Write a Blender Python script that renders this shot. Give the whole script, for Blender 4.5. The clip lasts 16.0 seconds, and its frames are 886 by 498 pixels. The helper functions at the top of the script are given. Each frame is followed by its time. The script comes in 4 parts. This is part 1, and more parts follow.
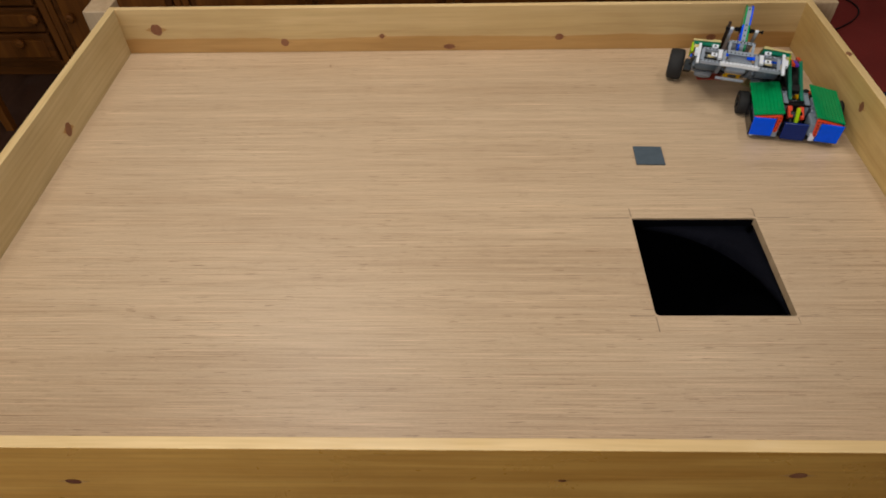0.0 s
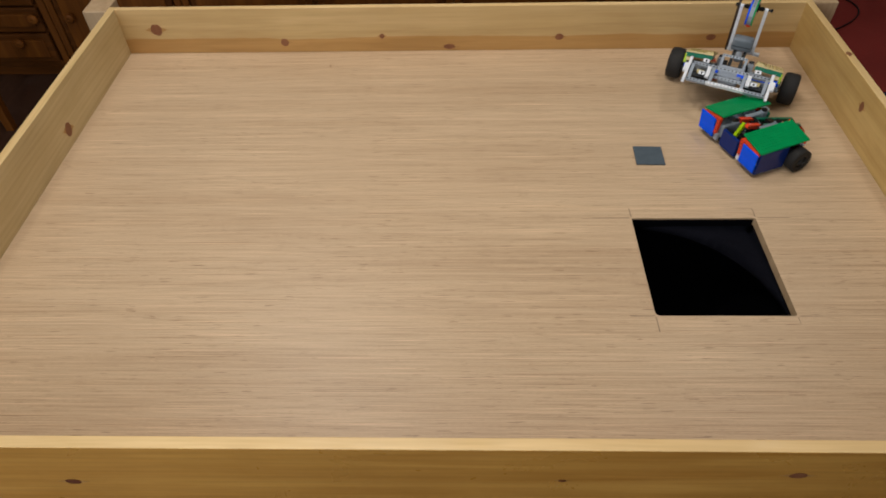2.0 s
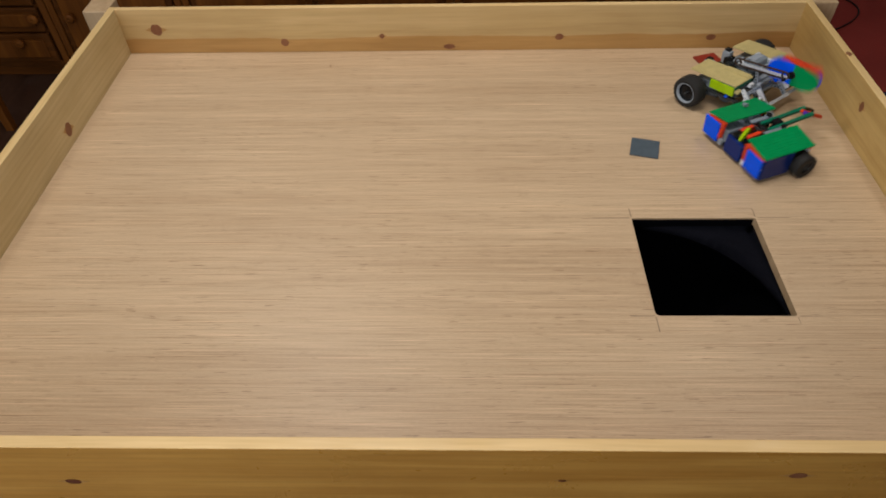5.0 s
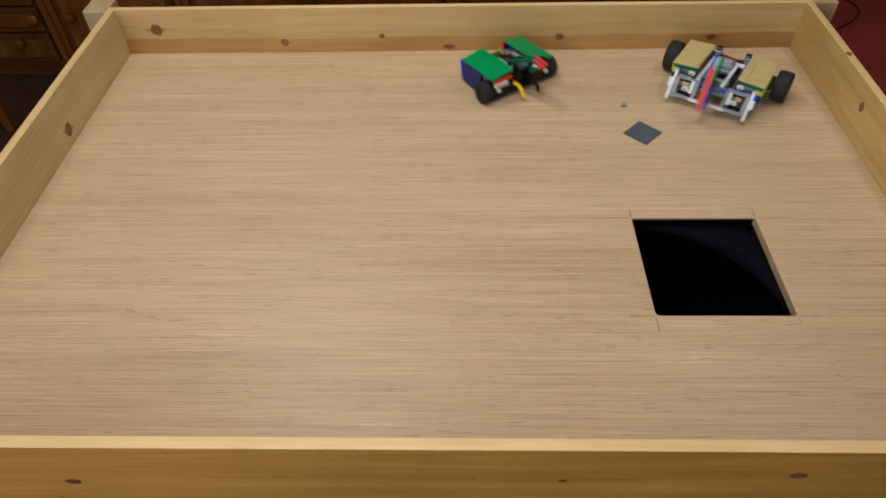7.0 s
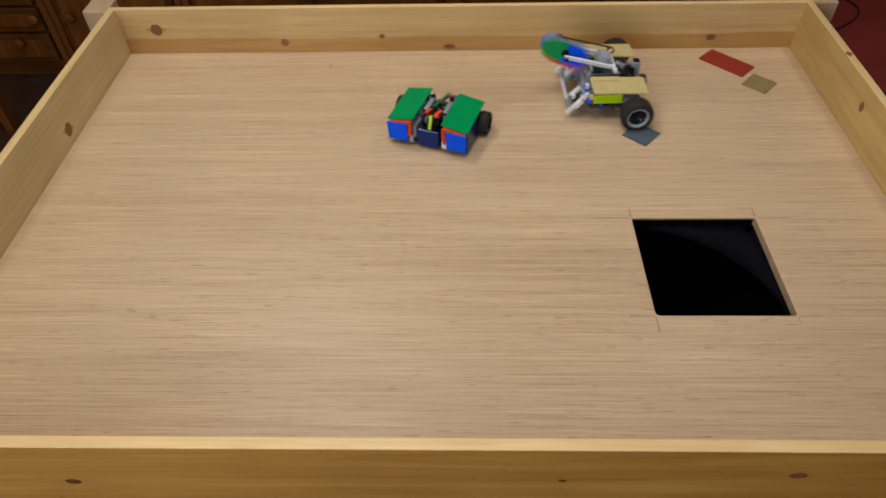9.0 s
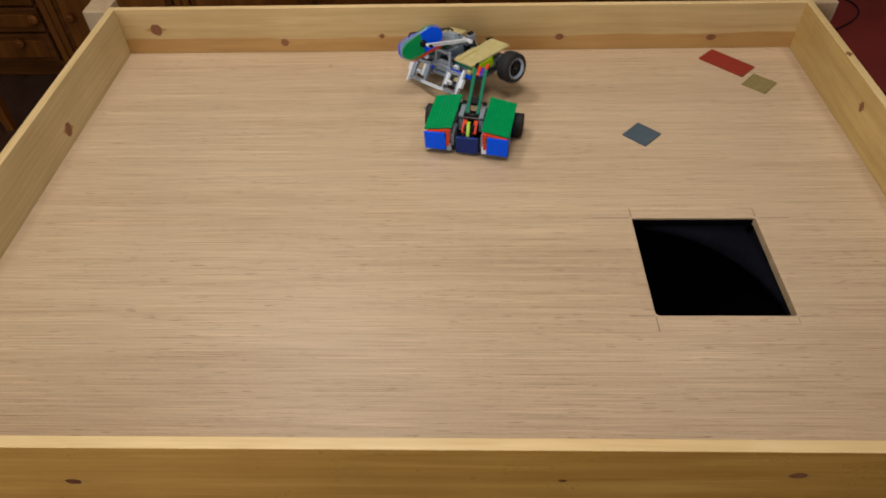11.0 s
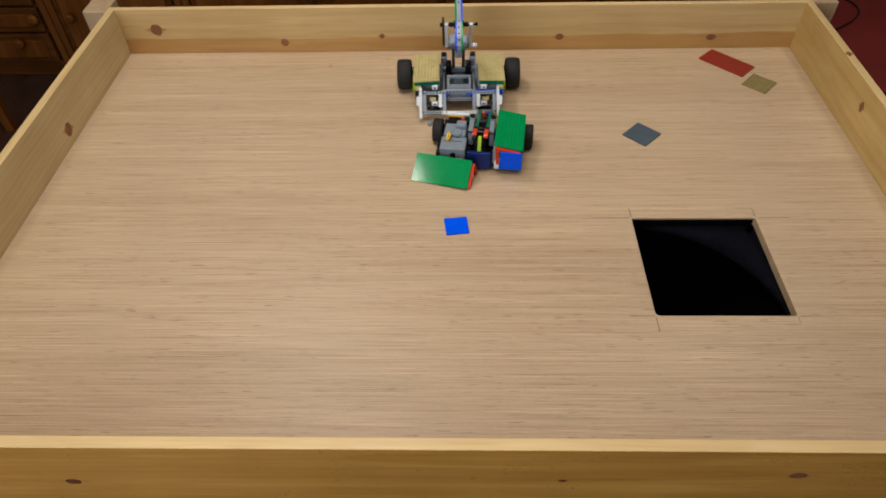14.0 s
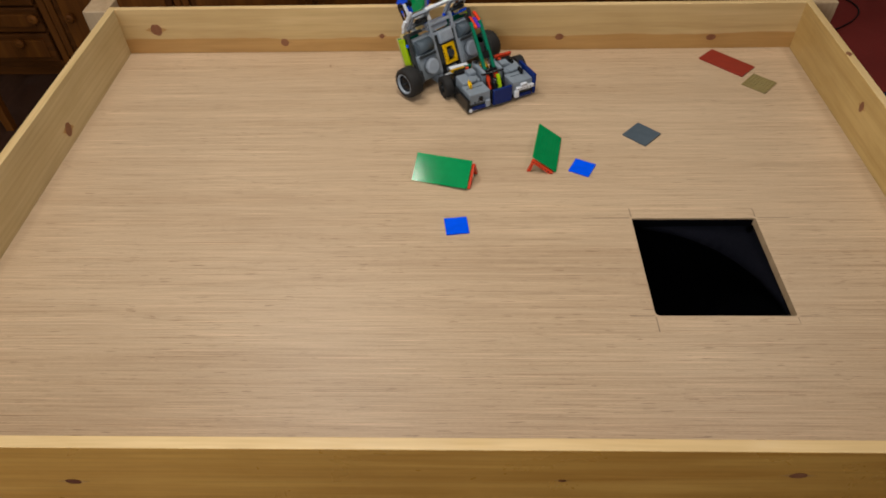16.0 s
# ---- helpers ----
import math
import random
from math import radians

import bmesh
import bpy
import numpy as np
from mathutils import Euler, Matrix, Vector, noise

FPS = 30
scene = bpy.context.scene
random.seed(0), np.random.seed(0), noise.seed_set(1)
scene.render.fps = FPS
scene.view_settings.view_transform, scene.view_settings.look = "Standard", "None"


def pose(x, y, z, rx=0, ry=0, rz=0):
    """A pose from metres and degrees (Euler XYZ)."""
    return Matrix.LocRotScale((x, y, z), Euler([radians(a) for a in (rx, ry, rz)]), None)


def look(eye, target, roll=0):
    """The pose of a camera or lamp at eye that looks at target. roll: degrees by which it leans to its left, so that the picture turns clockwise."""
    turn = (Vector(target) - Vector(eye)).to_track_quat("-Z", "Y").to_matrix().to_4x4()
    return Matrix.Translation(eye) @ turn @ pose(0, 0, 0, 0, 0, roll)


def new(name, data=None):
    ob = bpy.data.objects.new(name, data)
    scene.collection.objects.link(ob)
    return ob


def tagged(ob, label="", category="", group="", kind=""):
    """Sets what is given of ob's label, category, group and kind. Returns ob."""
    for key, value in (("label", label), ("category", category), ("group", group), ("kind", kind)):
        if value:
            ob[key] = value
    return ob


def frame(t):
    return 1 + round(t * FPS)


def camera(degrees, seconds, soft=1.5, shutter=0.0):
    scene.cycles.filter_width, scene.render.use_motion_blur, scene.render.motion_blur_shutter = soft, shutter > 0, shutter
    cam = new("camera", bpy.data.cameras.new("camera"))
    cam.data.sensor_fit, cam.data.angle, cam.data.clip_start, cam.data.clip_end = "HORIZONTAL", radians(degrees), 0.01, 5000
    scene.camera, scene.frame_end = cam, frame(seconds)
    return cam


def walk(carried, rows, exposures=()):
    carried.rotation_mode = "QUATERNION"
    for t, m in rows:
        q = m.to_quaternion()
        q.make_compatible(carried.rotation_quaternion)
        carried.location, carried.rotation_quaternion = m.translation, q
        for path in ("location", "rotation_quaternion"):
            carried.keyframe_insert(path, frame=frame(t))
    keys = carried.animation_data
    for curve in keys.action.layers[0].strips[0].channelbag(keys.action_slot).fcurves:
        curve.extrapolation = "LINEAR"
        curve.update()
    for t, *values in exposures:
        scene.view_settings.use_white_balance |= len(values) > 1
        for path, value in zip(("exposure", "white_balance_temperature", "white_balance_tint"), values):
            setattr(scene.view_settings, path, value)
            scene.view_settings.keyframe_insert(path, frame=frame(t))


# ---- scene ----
# ---------------------------------------------------------------- camera
cam = camera(66.642, 16.0, soft=1.8, shutter=0.8)
CAM = pose(0.9287, -0.4495, 0.9815, 43.444, 1.167, 0.986)
walk(cam, [(0.0, CAM), (16.0, CAM)], exposures=[(0.0, 0.0), (16.0, 0.0)])

# ---------------------------------------------------------------- light
W, D, H = 1.8314, 1.2417, 0.129          # inner size of the arena and height of its boards
FLOOR = -0.62                            # the room's floor below the arena floor

world = bpy.data.worlds.new("world")
scene.world = world
world.use_nodes = True
world.node_tree.nodes["Background"].inputs[0].default_value = (1.0, 0.85, 0.68, 1)
world.node_tree.nodes["Background"].inputs[1].default_value = 0.05


def room_light(name, eye, target, power, size, colour=(1.0, 0.94, 0.84)):
    data = bpy.data.lights.new(name, "AREA")
    data.shape, data.size, data.energy, data.color = "DISK", size, power, colour
    ob = new(name, data)
    ob.matrix_basis = look(eye, target)
    return ob


room_light("ceiling_lamp", (0.25, 1.30, 1.90), (0.40, 1.00, 0.0), 11.5, 0.30, (1.0, 0.96, 0.91))
room_light("ceiling_lamp", (-0.30, -0.02, 1.90), (0.30, 0.40, 0.0), 5.5, 0.18)
room_light("ceiling_lamp", (0.90, 0.45, 1.90), (0.90, 0.45, 0.0), 15.5, 0.8)
room_light("ceiling_lamp", (2.15, 1.15, 1.90), (1.80, 0.70, 0.0), 6.0, 0.26, (1.0, 0.95, 0.88))
# unseen cool fill added on the near side to brighten front faces; no window built
room_light("front_fill", (-0.6, -2.5, 1.15), (0.6, 0.6, 0.0), 54, 2.0, (0.92, 0.96, 1.0))


# ---------------------------------------------------------------- materials
def material(name):
    m = bpy.data.materials.new(name)
    m.use_nodes = True
    t = m.node_tree
    return m, t, t.nodes, t.links, t.nodes["Principled BSDF"]


def ramp(nodes, stops):
    r = nodes.new("ShaderNodeValToRGB")
    while len(r.color_ramp.elements) < len(stops):
        r.color_ramp.elements.new(0.5)
    for e, (p, c) in zip(r.color_ramp.elements, stops):
        e.position, e.color = p, (*c, 1)
    return r


def coords(nodes, links, scale, kind="Object", turn=(0, 0, 0)):
    c = nodes.new("ShaderNodeTexCoord")
    m = nodes.new("ShaderNodeMapping")
    m.inputs["Scale"].default_value = scale
    m.inputs["Rotation"].default_value = turn
    links.new(c.outputs[kind], m.inputs["Vector"])
    return m.outputs["Vector"]


def noise_tex(nodes, links, vec, scale, detail=4, rough=0.55, distort=0.0):
    n = nodes.new("ShaderNodeTexNoise")
    n.inputs["Scale"].default_value, n.inputs["Detail"].default_value = scale, detail
    n.inputs["Roughness"].default_value, n.inputs["Distortion"].default_value = rough, distort
    links.new(vec, n.inputs["Vector"])
    return n.outputs["Fac"]


def blend(nodes, links, mode, fac, a, b):
    x = nodes.new("ShaderNodeMix")
    x.data_type, x.blend_type = "RGBA", mode
    for value, socket in ((fac, x.inputs[0]), (a, x.inputs[6]), (b, x.inputs[7])):
        if isinstance(value, (int, float)):
            socket.default_value = value
        elif isinstance(value, tuple):
            socket.default_value = (*value, 1)
        else:
            links.new(value, socket)
    return x.outputs[2]


def plastic(name, colour, rough=0.3, dirt=0.12):
    """Moulded plastic: even colour, faint scuffs."""
    m, t, nodes, links, p = material(name)
    vec = coords(nodes, links, (1, 1, 1))
    scuff = noise_tex(nodes, links, vec, 60, 5)
    fine = noise_tex(nodes, links, vec, 700, 2)
    r = ramp(nodes, [(0.35, tuple(c * (1 - dirt) for c in colour)), (0.65, colour)])
    links.new(scuff, r.inputs[0])
    links.new(r.outputs[0], p.inputs["Base Color"])
    mr = nodes.new("ShaderNodeMapRange")
    mr.inputs["To Min"].default_value, mr.inputs["To Max"].default_value = rough - 0.03, rough + 0.08
    links.new(scuff, mr.inputs["Value"])
    links.new(mr.outputs[0], p.inputs["Roughness"])
    b = nodes.new("ShaderNodeBump")
    b.inputs["Strength"].default_value, b.inputs["Distance"].default_value = 0.05, 0.0003
    links.new(fine, b.inputs["Height"])
    links.new(b.outputs[0], p.inputs["Normal"])
    p.inputs["Specular IOR Level"].default_value = 0.22
    return m


def plywood(name):
    """Red-brown hardwood ply, sanded, the grain along x with short dark pores."""
    m, t, nodes, links, p = material(name)
    wide = noise_tex(nodes, links, coords(nodes, links, (0.9, 3.6, 1)), 1.0, 4, 0.6, 0.4)
    belts = noise_tex(nodes, links, coords(nodes, links, (0.35, 26, 1)), 1.0, 4, 0.62)
    bands = noise_tex(nodes, links, coords(nodes, links, (1.4, 420, 1)), 1.0, 5, 0.70, 0.05)
    fine = noise_tex(nodes, links, coords(nodes, links, (7.0, 1000, 1)), 1.0, 4, 0.72)
    lines = noise_tex(nodes, links, coords(nodes, links, (3.2, 780, 1)), 1.0, 2, 0.5)
    pores = noise_tex(nodes, links, coords(nodes, links, (24, 700, 1)), 1.0, 1, 0.4)
    patch = noise_tex(nodes, links, coords(nodes, links, (3.2, 13, 1)), 1.0, 3)
    fleck = noise_tex(nodes, links, coords(nodes, links, (150, 420, 1)), 1.0, 2)
    r1 = ramp(nodes, [(0.32, (0.430, 0.307, 0.197)), (0.48, (0.505, 0.371, 0.244)), (0.66, (0.560, 0.420, 0.283))])
    links.new(bands, r1.inputs[0])
    r2 = ramp(nodes, [(0.33, (0.76, 0.73, 0.69)), (0.46, (1.0, 1.0, 1.0)), (0.62, (1.20, 1.20, 1.20))])
    links.new(fine, r2.inputs[0])
    c = blend(nodes, links, "MULTIPLY", 0.85, r1.outputs[0], r2.outputs[0])
    r6 = ramp(nodes, [(0.31, (0.58, 0.50, 0.42)), (0.37, (1, 1, 1)), (0.60, (1, 1, 1)), (0.67, (1.38, 1.38, 1.38))])
    links.new(lines, r6.inputs[0])
    c = blend(nodes, links, "MULTIPLY", 1.0, c, r6.outputs[0])
    r3 = ramp(nodes, [(0.3, (0.90, 0.87, 0.84)), (0.7, (1.07, 1.07, 1.07))])
    links.new(wide, r3.inputs[0])
    c = blend(nodes, links, "MULTIPLY", 0.8, c, r3.outputs[0])
    r7 = ramp(nodes, [(0.3, (0.89, 0.86, 0.83)), (0.55, (1.0, 1.0, 1.0)), (0.72, (1.07, 1.07, 1.06))])
    links.new(belts, r7.inputs[0])
    c = blend(nodes, links, "MULTIPLY", 0.85, c, r7.outputs[0])
    r8 = ramp(nodes, [(0.35, (0.93, 0.92, 0.90)), (0.65, (1.05, 1.05, 1.05))])
    links.new(fleck, r8.inputs[0])
    c = blend(nodes, links, "MULTIPLY", 0.7, c, r8.outputs[0])
    r4 = ramp(nodes, [(0.275, (0, 0, 0)), (0.305, (1, 1, 1))])
    links.new(pores, r4.inputs[0])
    r5 = ramp(nodes, [(0.40, (1, 1, 1)), (0.52, (0.0, 0.0, 0.0))])
    links.new(patch, r5.inputs[0])
    keep = blend(nodes, links, "LIGHTEN", 1.0, r4.outputs[0], r5.outputs[0])
    dark = blend(nodes, links, "MULTIPLY", 1.0, c, (0.30, 0.23, 0.18))
    c = blend(nodes, links, "MIX", keep, dark, c)
    links.new(c, p.inputs["Base Color"])
    p.inputs["Roughness"].default_value = 0.42
    p.inputs["Specular IOR Level"].default_value = 0.42
    b = nodes.new("ShaderNodeBump")
    b.inputs["Strength"].default_value, b.inputs["Distance"].default_value = 0.25, 0.0006
    links.new(fine, b.inputs["Height"])
    links.new(b.outputs[0], p.inputs["Normal"])
    return m


def pine(name, light, dark, along=0, heart=0.0, rough=0.45, gap=0.0):
    """Varnished pine: long wavy grain along one axis; heart: width of an orange heartwood band at the lower edge."""
    m, t, nodes, links, p = material(name)
    s = [26.0, 26.0, 26.0]
    s[along] = 1.3
    vec = coords(nodes, links, tuple(s))
    grain = noise_tex(nodes, links, vec, 1.0, 5, 0.6, 0.8)
    s2 = [150.0, 150.0, 150.0]
    s2[along] = 5.0
    fine = noise_tex(nodes, links, coords(nodes, links, tuple(s2)), 1.0, 3, 0.6)
    blot = noise_tex(nodes, links, coords(nodes, links, (3, 3, 3)), 1.0, 3)
    r = ramp(nodes, [(0.33, dark), (0.52, tuple(0.5 * (a + b) for a, b in zip(light, dark))), (0.66, light)])
    links.new(grain, r.inputs[0])
    r2 = ramp(nodes, [(0.3, (0.90, 0.88, 0.84)), (0.7, (1.05, 1.05, 1.05))])
    links.new(fine, r2.inputs[0])
    c = blend(nodes, links, "MULTIPLY", 0.7, r.outputs[0], r2.outputs[0])
    r3 = ramp(nodes, [(0.35, (0.86, 0.83, 0.80)), (0.65, (1.05, 1.05, 1.05))])
    links.new(blot, r3.inputs[0])
    c = blend(nodes, links, "MULTIPLY", 0.6, c, r3.outputs[0])
    if heart:
        tc = nodes.new("ShaderNodeTexCoord")
        sep = nodes.new("ShaderNodeSeparateXYZ")
        links.new(tc.outputs["Object"], sep.inputs[0])
        wob = noise_tex(nodes, links, coords(nodes, links, (3.0, 3.0, 6.0)), 1.0, 3)
        ma = nodes.new("ShaderNodeMath")
        ma.operation = "MULTIPLY_ADD"
        ma.inputs[1].default_value = 0.035
        links.new(wob, ma.inputs[0])
        links.new(sep.outputs[2], ma.inputs[2])
        mr = nodes.new("ShaderNodeMapRange")
        mr.inputs["From Min"].default_value = heart + 0.0155
        mr.inputs["From Max"].default_value = heart + 0.0185
        links.new(ma.outputs[0], mr.inputs["Value"])
        warm = blend(nodes, links, "MULTIPLY", 1.0, c, (0.86, 0.70, 0.52))
        c = blend(nodes, links, "MIX", mr.outputs[0], warm, c)
    # growth rings: long arches along the board
    s3 = [9.0, 9.0, 9.0]
    s3[along] = 0.9
    wave = nodes.new("ShaderNodeTexWave")
    wave.wave_type, wave.rings_direction = "RINGS", "XYZ"[along]
    wave.inputs["Scale"].default_value, wave.inputs["Distortion"].default_value = 2.6, 5.0
    wave.inputs["Detail"].default_value, wave.inputs["Detail Scale"].default_value = 3.0, 1.2
    links.new(coords(nodes, links, tuple(s3)), wave.inputs["Vector"])
    r4 = ramp(nodes, [(0.0, (1.05, 1.05, 1.05)), (0.62, (1, 1, 1)), (0.93, (0.80, 0.74, 0.64)), (1.0, (0.92, 0.90, 0.86))])
    links.new(wave.outputs["Fac"], r4.inputs[0])
    c = blend(nodes, links, "MULTIPLY", 0.28, c, r4.outputs[0])
    links.new(c, p.inputs["Base Color"])
    coat = noise_tex(nodes, links, coords(nodes, links, (7, 7, 7)), 1.0, 4, 0.6, 0.5)
    mv = nodes.new("ShaderNodeMapRange")
    mv.inputs["From Min"].default_value, mv.inputs["From Max"].default_value = 0.35, 0.65
    mv.inputs["To Min"].default_value, mv.inputs["To Max"].default_value = rough - 0.12, rough + 0.16
    links.new(coat, mv.inputs["Value"])
    links.new(mv.outputs[0], p.inputs["Roughness"])
    p.inputs["Specular IOR Level"].default_value = 0.4
    b = nodes.new("ShaderNodeBump")
    b.inputs["Strength"].default_value, b.inputs["Distance"].default_value = 0.2, 0.0006
    links.new(grain, b.inputs["Height"])
    links.new(b.outputs[0], p.inputs["Normal"])
    return m


def cloth(name, colour, scale=300):
    m, t, nodes, links, p = material(name)
    vec = coords(nodes, links, (1, 1, 1))
    n = noise_tex(nodes, links, vec, scale, 3)
    big = noise_tex(nodes, links, vec, 3, 4)
    r = ramp(nodes, [(0.3, tuple(c * 0.6 for c in colour)), (0.7, colour)])
    links.new(n, r.inputs[0])
    r2 = ramp(nodes, [(0.3, (0.8, 0.8, 0.8)), (0.7, (1.1, 1.1, 1.1))])
    links.new(big, r2.inputs[0])
    links.new(blend(nodes, links, "MULTIPLY", 0.8, r.outputs[0], r2.outputs[0]), p.inputs["Base Color"])
    p.inputs["Roughness"].default_value = 0.95
    b = nodes.new("ShaderNodeBump")
    b.inputs["Strength"].default_value, b.inputs["Distance"].default_value = 0.5, 0.003
    links.new(n, b.inputs["Height"])
    links.new(b.outputs[0], p.inputs["Normal"])
    return m


PLY = plywood("plywood")
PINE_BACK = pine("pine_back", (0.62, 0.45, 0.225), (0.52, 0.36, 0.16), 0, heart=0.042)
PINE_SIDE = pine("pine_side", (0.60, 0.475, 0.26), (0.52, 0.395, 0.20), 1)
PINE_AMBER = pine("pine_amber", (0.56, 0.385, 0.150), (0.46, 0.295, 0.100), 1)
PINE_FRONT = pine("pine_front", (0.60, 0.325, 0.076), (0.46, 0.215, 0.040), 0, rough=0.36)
# paler copies of the board pine: light from above put into the colour
PINE_LIT_TOP = pine("pine_lit_top", (0.80, 0.59, 0.31), (0.68, 0.47, 0.215), 0)
PINE_LIT_TOP_SIDE = pine("pine_lit_top_side", (0.76, 0.56, 0.29), (0.64, 0.45, 0.20), 1)
PINE_POST = pine("pine_post", (0.52, 0.38, 0.24), (0.43, 0.30, 0.18), 2)
KNOT = pine("knot", (0.29, 0.125, 0.058), (0.19, 0.072, 0.034), 2, rough=0.55)
KNOT_DARK = pine("knot_dark", (0.17, 0.050, 0.020), (0.09, 0.026, 0.011), 2, rough=0.6)
KNOT_RIM = pine("knot_rim", (0.50, 0.30, 0.115), (0.40, 0.22, 0.07), 2)
STAINED = pine("stained_wood", (0.115, 0.037, 0.006), (0.052, 0.017, 0.003), 0, rough=0.55)
STAINED_EDGE = pine("stained_edge", (0.165, 0.056, 0.009), (0.090, 0.029, 0.005), 2, rough=0.55)
for dull in (STAINED, STAINED_EDGE):
    dull.node_tree.nodes["Principled BSDF"].inputs["Specular IOR Level"].default_value = 0.12
CARPET = cloth("red_carpet", (0.38, 0.040, 0.032))
DARK_FLOOR = pine("dark_floorboards", (0.05, 0.022, 0.012), (0.028, 0.012, 0.008), 1, rough=0.5)
NAVY = cloth("navy_cloth", (0.02, 0.025, 0.06))
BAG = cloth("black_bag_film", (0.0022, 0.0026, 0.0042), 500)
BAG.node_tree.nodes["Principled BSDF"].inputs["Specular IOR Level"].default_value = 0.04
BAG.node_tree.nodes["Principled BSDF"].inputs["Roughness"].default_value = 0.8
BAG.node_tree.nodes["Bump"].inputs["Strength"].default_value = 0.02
# lighter copy of the bag colour: light on the far corner put into colour
BAG_LIT = cloth("lit_bag_film", (0.0115, 0.0122, 0.0205), 500)
BAG_LIT.node_tree.nodes["Principled BSDF"].inputs["Specular IOR Level"].default_value = 0.10
PLASTER = cloth("plaster", (0.62, 0.56, 0.48), 40)
PENCIL = plastic("pencil", (0.15, 0.11, 0.08), 0.7)
STREAK = plastic("mineral_streak", (0.25, 0.14, 0.075), 0.7)
GREEN = plastic("green_plastic", (0.002, 0.285, 0.085), 0.075)
BLUE = plastic("blue_plastic", (0.001, 0.095, 0.95), 0.16)
BLUE.node_tree.nodes["Principled BSDF"].inputs["Specular IOR Level"].default_value = 0.12
DARK_BLUE = plastic("dark_blue_plastic", (0.006, 0.022, 0.150), 0.16)
TEAL = plastic("teal_plastic", (0.003, 0.155, 0.085), 0.28)
TEAL.node_tree.nodes["Principled BSDF"].inputs["Specular IOR Level"].default_value = 0.12
RED = plastic("red_plastic", (0.72, 0.062, 0.022), 0.16)
BRICK_RED = plastic("brick_red_plastic", (0.27, 0.030, 0.018), 0.4)
PURPLE = plastic("purple_plastic", (0.10, 0.035, 0.42), 0.16)
LIME = plastic("lime_plastic", (0.36, 0.56, 0.006), 0.16)
YELLOW = plastic("yellow_plastic", (0.86, 0.50, 0.004), 0.16)
TAN = plastic("tan_plastic", (0.58, 0.48, 0.22), 0.165)
OLIVE = plastic("olive_tan_plastic", (0.27, 0.21, 0.085), 0.4)
LIGHT_GREY = plastic("light_grey_plastic", (0.31, 0.35, 0.41), 0.16)
MID_GREY = plastic("mid_grey_plastic", (0.225, 0.265, 0.31), 0.16)
SLATE = plastic("slate_plastic", (0.085, 0.11, 0.135), 0.165)
DARK_GREY = plastic("dark_grey_plastic", (0.045, 0.05, 0.055), 0.165)
BLACK = plastic("black_plastic", (0.012, 0.012, 0.013), 0.165)
WHITE = plastic("white_plastic", (0.73, 0.76, 0.82), 0.16, 0.06)
RUBBER = plastic("tyre_rubber", (0.022, 0.021, 0.021), 0.65)
BELT = plastic("belt_rubber", (0.045, 0.026, 0.018), 0.6)
CABLE = plastic("cable_sheath", (0.01, 0.01, 0.012), 0.5)


# ---------------------------------------------------------------- mesh helpers
def slab(bm, x0, x1, y0, y1, z0, z1, m=None, slot=0):
    """A box given by its limits."""
    vs = [bm.verts.new((x, y, z)) for x in (x0, x1) for y in (y0, y1) for z in (z0, z1)]
    if m is not None:
        for v in vs:
            v.co = m @ v.co
    for f in ((0, 1, 3, 2), (4, 6, 7, 5), (0, 4, 5, 1), (2, 3, 7, 6), (0, 2, 6, 4), (1, 5, 7, 3)):
        bm.faces.new([vs[i] for i in f]).material_index = slot
    return vs


def tube(bm, a, b, r0, r1=None, n=16, slot=0):
    """A closed round bar from a to b."""
    a, b = Vector(a), Vector(b)
    r1 = r0 if r1 is None else r1
    q = (b - a).to_track_quat("Z", "Y")
    rings = []
    for p, r in ((a, r0), (b, r1)):
        rings.append([bm.verts.new(p + q @ Vector((r * math.cos(i * math.tau / n), r * math.sin(i * math.tau / n), 0))) for i in range(n)])
    for i in range(n):
        f = bm.faces.new((rings[0][i], rings[0][(i + 1) % n], rings[1][(i + 1) % n], rings[1][i]))
        f.material_index, f.smooth = slot, n > 10
    bm.faces.new(rings[0][::-1]).material_index = slot
    bm.faces.new(rings[1]).material_index = slot


def spin(bm, profile, n=28, slot=0, axis="x", at=(0, 0, 0)):
    """A closed ring: a profile of (along, radius) turned round an axis."""
    at = Vector(at)
    rings = []
    for i in range(n):
        a = i * math.tau / n
        c, s = math.cos(a), math.sin(a)
        if axis == "x":
            rings.append([bm.verts.new(at + Vector((u, r * c, r * s))) for u, r in profile])
        elif axis == "y":
            rings.append([bm.verts.new(at + Vector((r * c, u, r * s))) for u, r in profile])
        else:
            rings.append([bm.verts.new(at + Vector((r * c, r * s, u))) for u, r in profile])
    k = len(profile)
    for i in range(n):
        for j in range(k):
            f = bm.faces.new((rings[i][j], rings[i][(j + 1) % k], rings[(i + 1) % n][(j + 1) % k], rings[(i + 1) % n][j]))
            f.material_index, f.smooth = slot, True
    bmesh.ops.recalc_face_normals(bm, faces=bm.faces[:])


